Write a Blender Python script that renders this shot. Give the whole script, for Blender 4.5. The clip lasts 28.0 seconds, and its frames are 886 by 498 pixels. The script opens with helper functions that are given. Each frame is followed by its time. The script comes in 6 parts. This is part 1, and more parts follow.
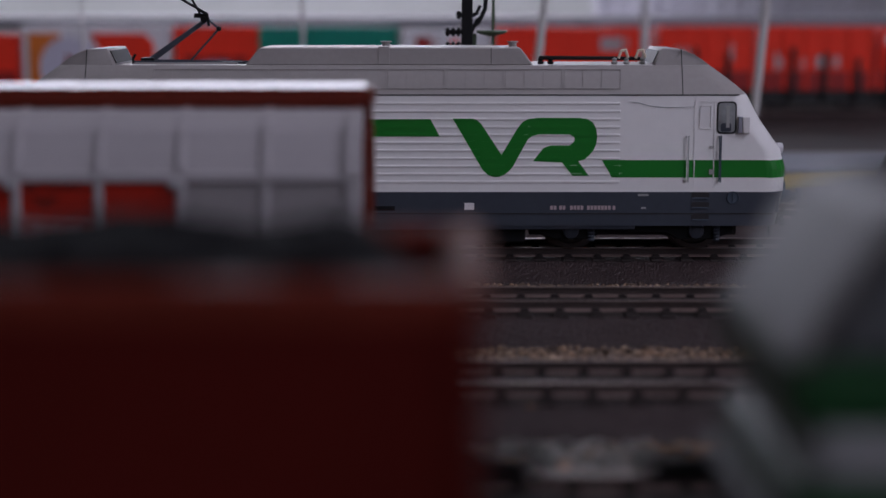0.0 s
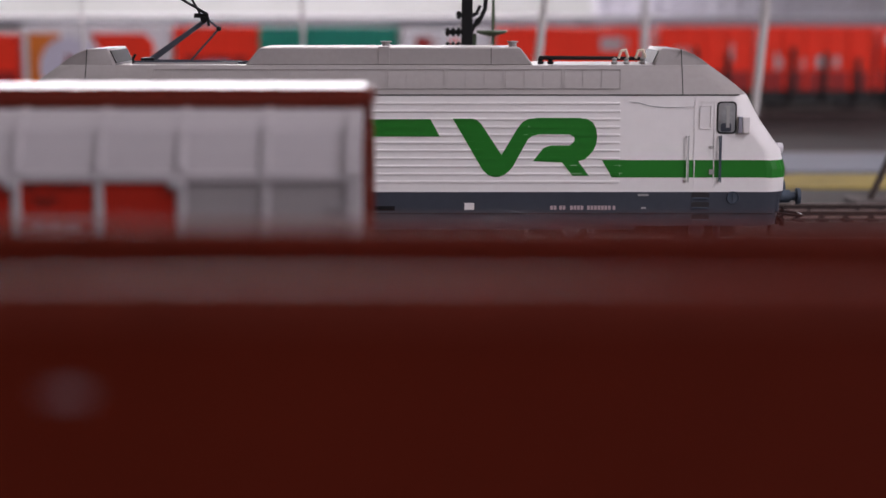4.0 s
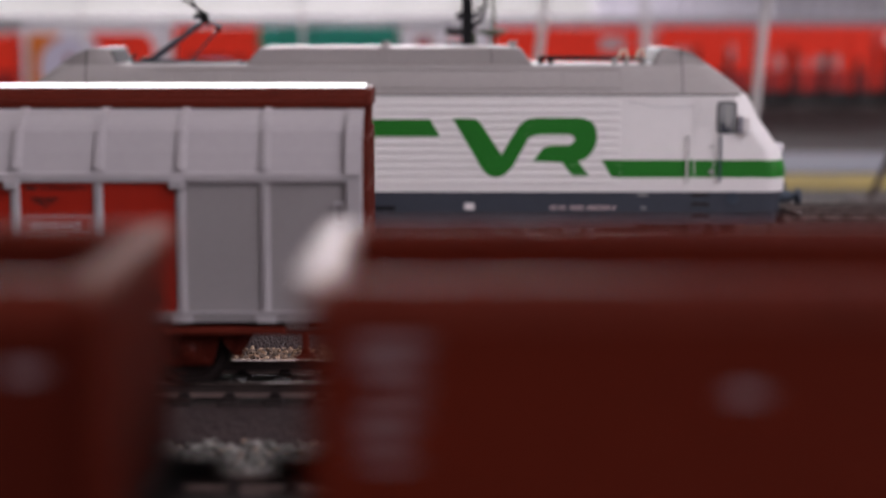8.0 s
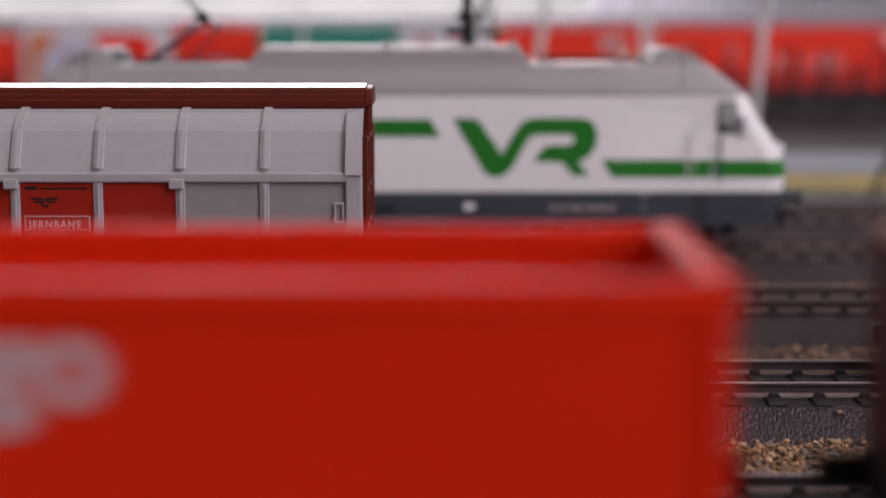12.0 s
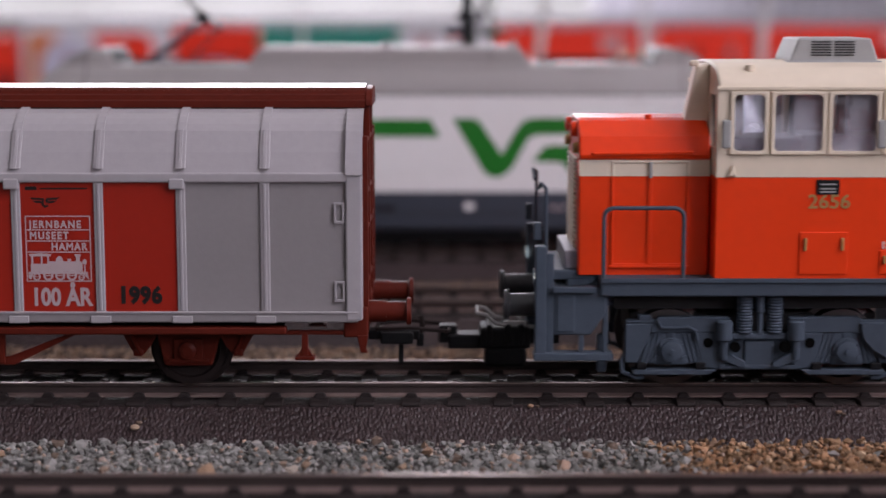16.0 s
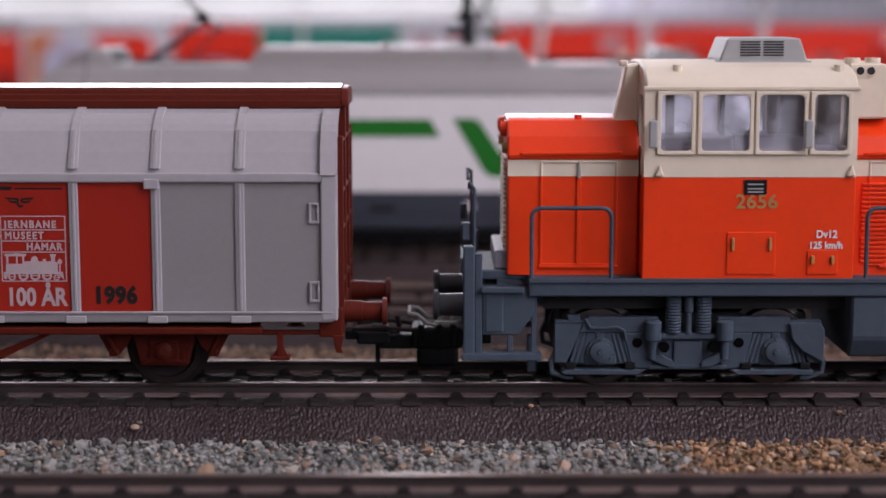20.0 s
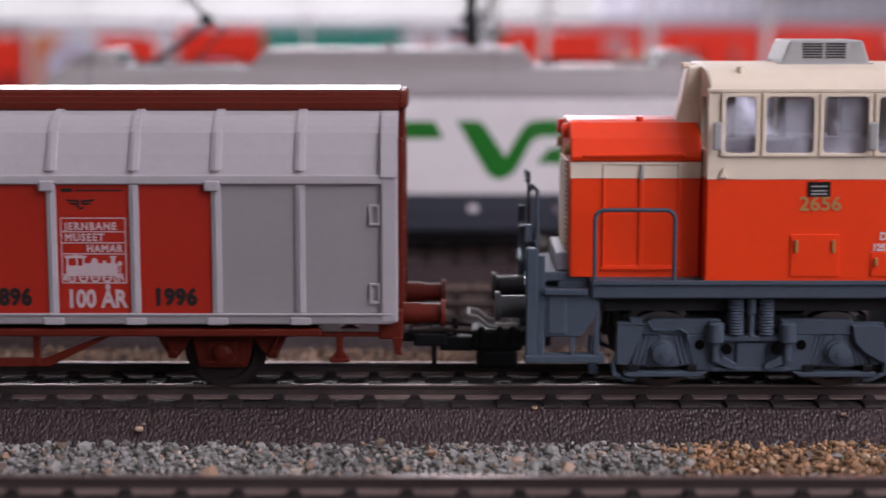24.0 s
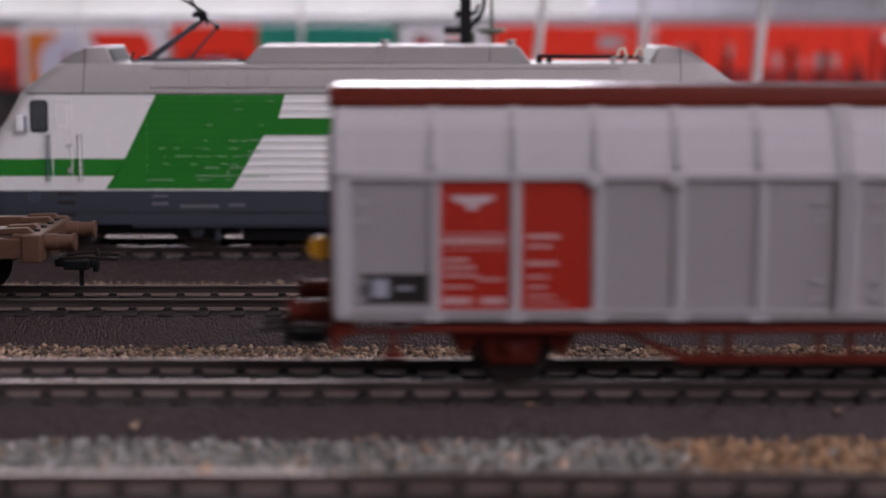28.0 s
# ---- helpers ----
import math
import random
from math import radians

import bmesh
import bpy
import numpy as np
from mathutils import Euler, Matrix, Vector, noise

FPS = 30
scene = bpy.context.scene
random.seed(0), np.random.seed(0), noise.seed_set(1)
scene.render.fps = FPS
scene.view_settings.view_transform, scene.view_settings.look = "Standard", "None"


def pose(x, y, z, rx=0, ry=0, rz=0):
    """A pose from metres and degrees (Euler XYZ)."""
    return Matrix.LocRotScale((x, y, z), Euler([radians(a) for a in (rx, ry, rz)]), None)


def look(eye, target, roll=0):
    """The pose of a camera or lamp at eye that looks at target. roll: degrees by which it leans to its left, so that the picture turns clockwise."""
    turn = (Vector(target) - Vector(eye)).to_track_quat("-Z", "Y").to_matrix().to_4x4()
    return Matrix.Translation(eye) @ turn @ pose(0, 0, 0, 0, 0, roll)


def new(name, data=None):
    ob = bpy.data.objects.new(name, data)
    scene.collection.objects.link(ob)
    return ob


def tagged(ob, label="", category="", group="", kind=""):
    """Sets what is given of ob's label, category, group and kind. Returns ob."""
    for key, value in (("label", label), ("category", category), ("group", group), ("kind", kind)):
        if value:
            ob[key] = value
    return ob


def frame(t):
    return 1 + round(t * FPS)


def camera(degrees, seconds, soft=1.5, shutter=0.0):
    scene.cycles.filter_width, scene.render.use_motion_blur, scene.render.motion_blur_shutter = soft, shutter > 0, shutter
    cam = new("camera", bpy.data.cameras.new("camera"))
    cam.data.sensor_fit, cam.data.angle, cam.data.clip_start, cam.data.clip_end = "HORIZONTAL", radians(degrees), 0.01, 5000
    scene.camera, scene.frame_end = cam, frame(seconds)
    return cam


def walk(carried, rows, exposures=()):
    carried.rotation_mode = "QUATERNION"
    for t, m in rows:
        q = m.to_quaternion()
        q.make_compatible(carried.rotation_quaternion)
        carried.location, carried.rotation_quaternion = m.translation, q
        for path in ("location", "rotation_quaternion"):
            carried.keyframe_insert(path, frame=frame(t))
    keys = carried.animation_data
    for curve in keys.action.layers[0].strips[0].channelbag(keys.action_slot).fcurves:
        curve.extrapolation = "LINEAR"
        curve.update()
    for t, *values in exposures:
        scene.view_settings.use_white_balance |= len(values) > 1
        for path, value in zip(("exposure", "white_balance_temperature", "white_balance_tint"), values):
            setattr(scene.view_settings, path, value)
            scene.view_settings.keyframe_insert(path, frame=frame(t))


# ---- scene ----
# A model railway at H0 scale. x runs along the tracks, y away from the camera, z = 0 is the rail head.
# Lengths inside the builders are in millimetres and become metres in part() and at_mm().
MM = 0.001
FRONT_Z = 8.0  # the front track lies higher than the others
TRACK_Y = {"front": 137.0, "a": 207.3, "b": 279.3, "c": 356.8, "d": 434.3, "e": 511.8}

# camera: it stands on a tripod, and is nudged by a hair near the end
cam = camera(29.2, 28.0, soft=1.6, shutter=0.85)


def aim(pitch, yaw=0.0):
    return pose(0, 0, 0.0608, 90 - pitch, 0, yaw)


walk(cam, [(0.0, aim(8.183)), (20.1, aim(8.183)), (20.6, aim(8.165, 0.025)), (21.0, aim(8.126, 0.076)), (21.5, aim(8.126, 0.08)), (23.5, aim(8.113, 0.13)), (24.0, aim(8.116, 0.13)), (25.0, aim(8.116, 0.115)),
           (25.5, aim(8.13, 0.085)), (26.0, aim(8.155, 0.057)), (26.5, aim(8.166, 0.03)), (27.0, aim(8.18, 0.017)), (27.5, aim(8.185, 0.0)), (28.0, aim(8.231, -0.05))],
     exposures=[(0.0, -1.08, 5900, 12), (0.3, -0.88, 6000, 12), (0.6, -0.68, 6150, 12), (1.0, -0.52, 6300, 12), (1.5, -0.32, 6500, 12), (3.0, -0.2, 6650, 12), (5.5, -0.1, 6600, 12), (6.2, 0.08, 6600, 12), (7.0, 0.26, 6600, 12), (8.0, -0.1, 6700, 12), (9.0, -0.06, 6600, 12), (10.0, 0.03, 6550, 12), (11.0, -0.01, 6500, 12), (12.0, -0.03, 6700, 12), (14.0, 0, 6500, 12), (17.0, 0.02, 6430, 12), (20.0, 0.08, 6350, 12), (20.8, -0.14, 6350, 12), (21.5, -0.14, 6350, 12), (23.0, 0, 6400, 12), (24.0, 0.2, 6400, 12), (25.0, 0.22, 6500, 12), (26.0, -0.1, 6500, 12), (27.0, -0.14, 6500, 12), (28.0, -0.06, 6500, 12)])

# focus pull: from the far locomotive to the wagon, and back at the end
focus = new("focus_point")
focus.empty_display_size = 0.005
cam.data.dof.use_dof = True
cam.data.dof.focus_object = focus
cam.data.dof.aperture_fstop = 13.5


# world and large lights
world = bpy.data.worlds.new("daylight")
scene.world = world
world.use_nodes = True
wn = world.node_tree
sky = wn.nodes.new("ShaderNodeTexSky")
sky.sky_type, sky.sun_disc = "NISHITA", False
sky.sun_elevation, sky.sun_rotation = radians(35), radians(20)
wn.links.new(sky.outputs[0], wn.nodes["Background"].inputs[0])
wn.nodes["Background"].inputs[1].default_value = 0.10


def area_lamp(name, eye, target, sx, sy, watts, colour):
    la = bpy.data.lights.new(name, "AREA")
    la.shape, la.size, la.size_y, la.energy, la.color = "RECTANGLE", sx, sy, watts, colour
    ob = new(name, la)
    ob.matrix_world = look(eye, target)
    return ob


# front lamp is added for light from the right; its window is unseen
area_lamp("added_front_light", (1.8, -1.42, 0.91), (0.0, 0.3, 0.0), 1.5, 0.9, 20.8, (1.0, 0.94, 1.06))
# overhead lamp is added; no source is seen up there
area_lamp("added_overhead_light", (1.1, -0.32, 1.425), (0.45, 0.25, 0.0), 1.5, 1.1, 34.0, (1.0, 0.945, 1.07))
area_lamp("window_light_back", (-0.25, 2.66, 0.62), (-0.1, 0.0, 0.3), 1.2, 1.14, 34.0, (1.0, 0.955, 1.04))


# ---- materials ----
def mat(name, colour, rough=0.5, metal=0.0, var=0.12, scale=400.0, bump=0.0, bscale=900.0, spec=0.35, island=None,
        emit=0.0, coarse=40.0, obj_random=0.0):
    """A painted or plastic surface: colour with fine grain and broad stains, slight relief."""
    m = bpy.data.materials.new(name)
    m.use_nodes = True
    n, l = m.node_tree.nodes, m.node_tree.links
    b = n["Principled BSDF"]
    b.inputs["Roughness"].default_value, b.inputs["Metallic"].default_value = rough, metal
    b.inputs["Specular IOR Level"].default_value = spec
    tc = n.new("ShaderNodeTexCoord")
    fine, broad = n.new("ShaderNodeTexNoise"), n.new("ShaderNodeTexNoise")
    fine.inputs["Scale"].default_value, broad.inputs["Scale"].default_value = scale, coarse
    fine.inputs["Detail"].default_value = broad.inputs["Detail"].default_value = 4.0
    l.new(tc.outputs["Object"], fine.inputs["Vector"]), l.new(tc.outputs["Object"], broad.inputs["Vector"])
    add = n.new("ShaderNodeMath")
    add.operation = "ADD"
    l.new(fine.outputs["Fac"], add.inputs[0]), l.new(broad.outputs["Fac"], add.inputs[1])
    span = n.new("ShaderNodeMapRange")
    span.inputs["From Min"].default_value, span.inputs["From Max"].default_value = 0.6, 1.4
    span.inputs["To Min"].default_value, span.inputs["To Max"].default_value = 1 - var, 1 + var
    l.new(add.outputs[0], span.inputs["Value"])
    mul = n.new("ShaderNodeVectorMath")
    mul.operation = "SCALE"
    mul.inputs[0].default_value = colour[:3]
    if island:
        ramp = n.new("ShaderNodeValToRGB")
        ramp.color_ramp.interpolation = "LINEAR"
        els = ramp.color_ramp.elements
        for k, (pos, c) in enumerate(island):
            e = els[k] if k < 2 else els.new(pos)
            e.position, e.color = pos, (*c, 1)
        geo = n.new("ShaderNodeNewGeometry")
        l.new(geo.outputs["Random Per Island"], ramp.inputs[0])
        l.new(ramp.outputs[0], mul.inputs[0])
    l.new(span.outputs[0], mul.inputs["Scale"])
    if obj_random:
        info, sp = n.new("ShaderNodeObjectInfo"), n.new("ShaderNodeMapRange")
        sp.inputs["To Min"].default_value, sp.inputs["To Max"].default_value = 1 - obj_random, 1 + obj_random
        l.new(info.outputs["Random"], sp.inputs["Value"])
        m2 = n.new("ShaderNodeVectorMath")
        m2.operation = "SCALE"
        l.new(mul.outputs[0], m2.inputs[0]), l.new(sp.outputs[0], m2.inputs["Scale"])
        mul = m2
    l.new(mul.outputs[0], b.inputs["Base Color"])
    rr = n.new("ShaderNodeMapRange")
    rr.inputs["To Min"].default_value, rr.inputs["To Max"].default_value = max(rough - 0.08, 0.02), min(rough + 0.1, 1)
    l.new(broad.outputs["Fac"], rr.inputs["Value"]), l.new(rr.outputs[0], b.inputs["Roughness"])
    if bump:
        bt = n.new("ShaderNodeTexNoise")
        bt.inputs["Scale"].default_value, bt.inputs["Detail"].default_value = bscale, 3.0
        l.new(tc.outputs["Object"], bt.inputs["Vector"])
        bp = n.new("ShaderNodeBump")
        bp.inputs["Strength"].default_value, bp.inputs["Distance"].default_value = bump, 0.0004
        l.new(bt.outputs["Fac"], bp.inputs["Height"]), l.new(bp.outputs[0], b.inputs["Normal"])
    if emit:
        b.inputs["Emission Color"].default_value, b.inputs["Emission Strength"].default_value = (*colour[:3], 1), emit
    return m


def leather(name, colour):
    """Moulded plastic ballast: small shiny bumps."""
    m = mat(name, colour, 0.36, var=0.35, scale=700, spec=0.26)
    n, l = m.node_tree.nodes, m.node_tree.links
    tc = n.new("ShaderNodeTexCoord")
    v = n.new("ShaderNodeTexVoronoi")
    v.inputs["Scale"].default_value = 2000.0
    sc = n.new("ShaderNodeVectorMath")
    sc.operation = "MULTIPLY"
    sc.inputs[1].default_value = (1.0, 0.6, 0.6)
    l.new(tc.outputs["Object"], sc.inputs[0]), l.new(sc.outputs[0], v.inputs["Vector"])
    bp = n.new("ShaderNodeBump")
    bp.inputs["Strength"].default_value, bp.inputs["Distance"].default_value = 0.65, 0.0005
    bp.invert = True
    l.new(v.outputs["Distance"], bp.inputs["Height"]), l.new(bp.outputs[0], n["Principled BSDF"].inputs["Normal"])
    return m


def glass(name, tint=(0.95, 0.96, 1.0), rough=0.02, haze=0.26):
    m = bpy.data.materials.new(name)
    m.use_nodes = True
    n, l = m.node_tree.nodes, m.node_tree.links
    n.remove(n["Principled BSDF"])
    tr, gl, mx, lw = (n.new(k) for k in ("ShaderNodeBsdfTransparent", "ShaderNodeBsdfGlossy", "ShaderNodeMixShader", "ShaderNodeFresnel"))
    tr.inputs[0].default_value, gl.inputs["Roughness"].default_value = (*tint, 1), rough
    lw.inputs[0].default_value = 1.6
    l.new(lw.outputs[0], mx.inputs[0]), l.new(tr.outputs[0], mx.inputs[1]), l.new(gl.outputs[0], mx.inputs[2])
    # diffuse film paints whitish reflections and haze into the pane
    film, mix2 = n.new("ShaderNodeBsdfDiffuse"), n.new("ShaderNodeMixShader")
    tex, tc, span = n.new("ShaderNodeTexNoise"), n.new("ShaderNodeTexCoord"), n.new("ShaderNodeMapRange")
    tex.inputs["Scale"].default_value = 180.0
    span.inputs["From Min"].default_value, span.inputs["From Max"].default_value = 0.35, 0.75
    span.inputs["To Min"].default_value, span.inputs["To Max"].default_value = 0.0, haze
    film.inputs[0].default_value = (0.85, 0.85, 0.92, 1)
    l.new(tc.outputs["Object"], tex.inputs["Vector"]), l.new(tex.outputs["Fac"], span.inputs["Value"])
    l.new(span.outputs[0], mix2.inputs[0]), l.new(mx.outputs[0], mix2.inputs[1]), l.new(film.outputs[0], mix2.inputs[2])
    l.new(mix2.outputs[0], n["Material Output"].inputs[0])
    return m


def curtain(name, colour):
    """Thin cloth that lets the window's light through."""
    m = bpy.data.materials.new(name)
    m.use_nodes = True
    n, l = m.node_tree.nodes, m.node_tree.links
    tr, df, mx = n.new("ShaderNodeBsdfTranslucent"), n.new("ShaderNodeBsdfDiffuse"), n.new("ShaderNodeMixShader")
    tex, tc, ramp = n.new("ShaderNodeTexNoise"), n.new("ShaderNodeTexCoord"), n.new("ShaderNodeMixRGB")
    tex.inputs["Scale"].default_value = 12.0
    l.new(tc.outputs["Object"], tex.inputs["Vector"]), l.new(tex.outputs["Fac"], ramp.inputs[0])
    ramp.inputs[1].default_value, ramp.inputs[2].default_value = (*[c * 0.8 for c in colour], 1), (*colour, 1)
    l.new(ramp.outputs[0], tr.inputs[0]), l.new(ramp.outputs[0], df.inputs[0])
    mx.inputs[0].default_value = 0.5
    l.new(tr.outputs[0], mx.inputs[1]), l.new(df.outputs[0], mx.inputs[2])
    l.new(mx.outputs[0], n["Material Output"].inputs[0])
    return m


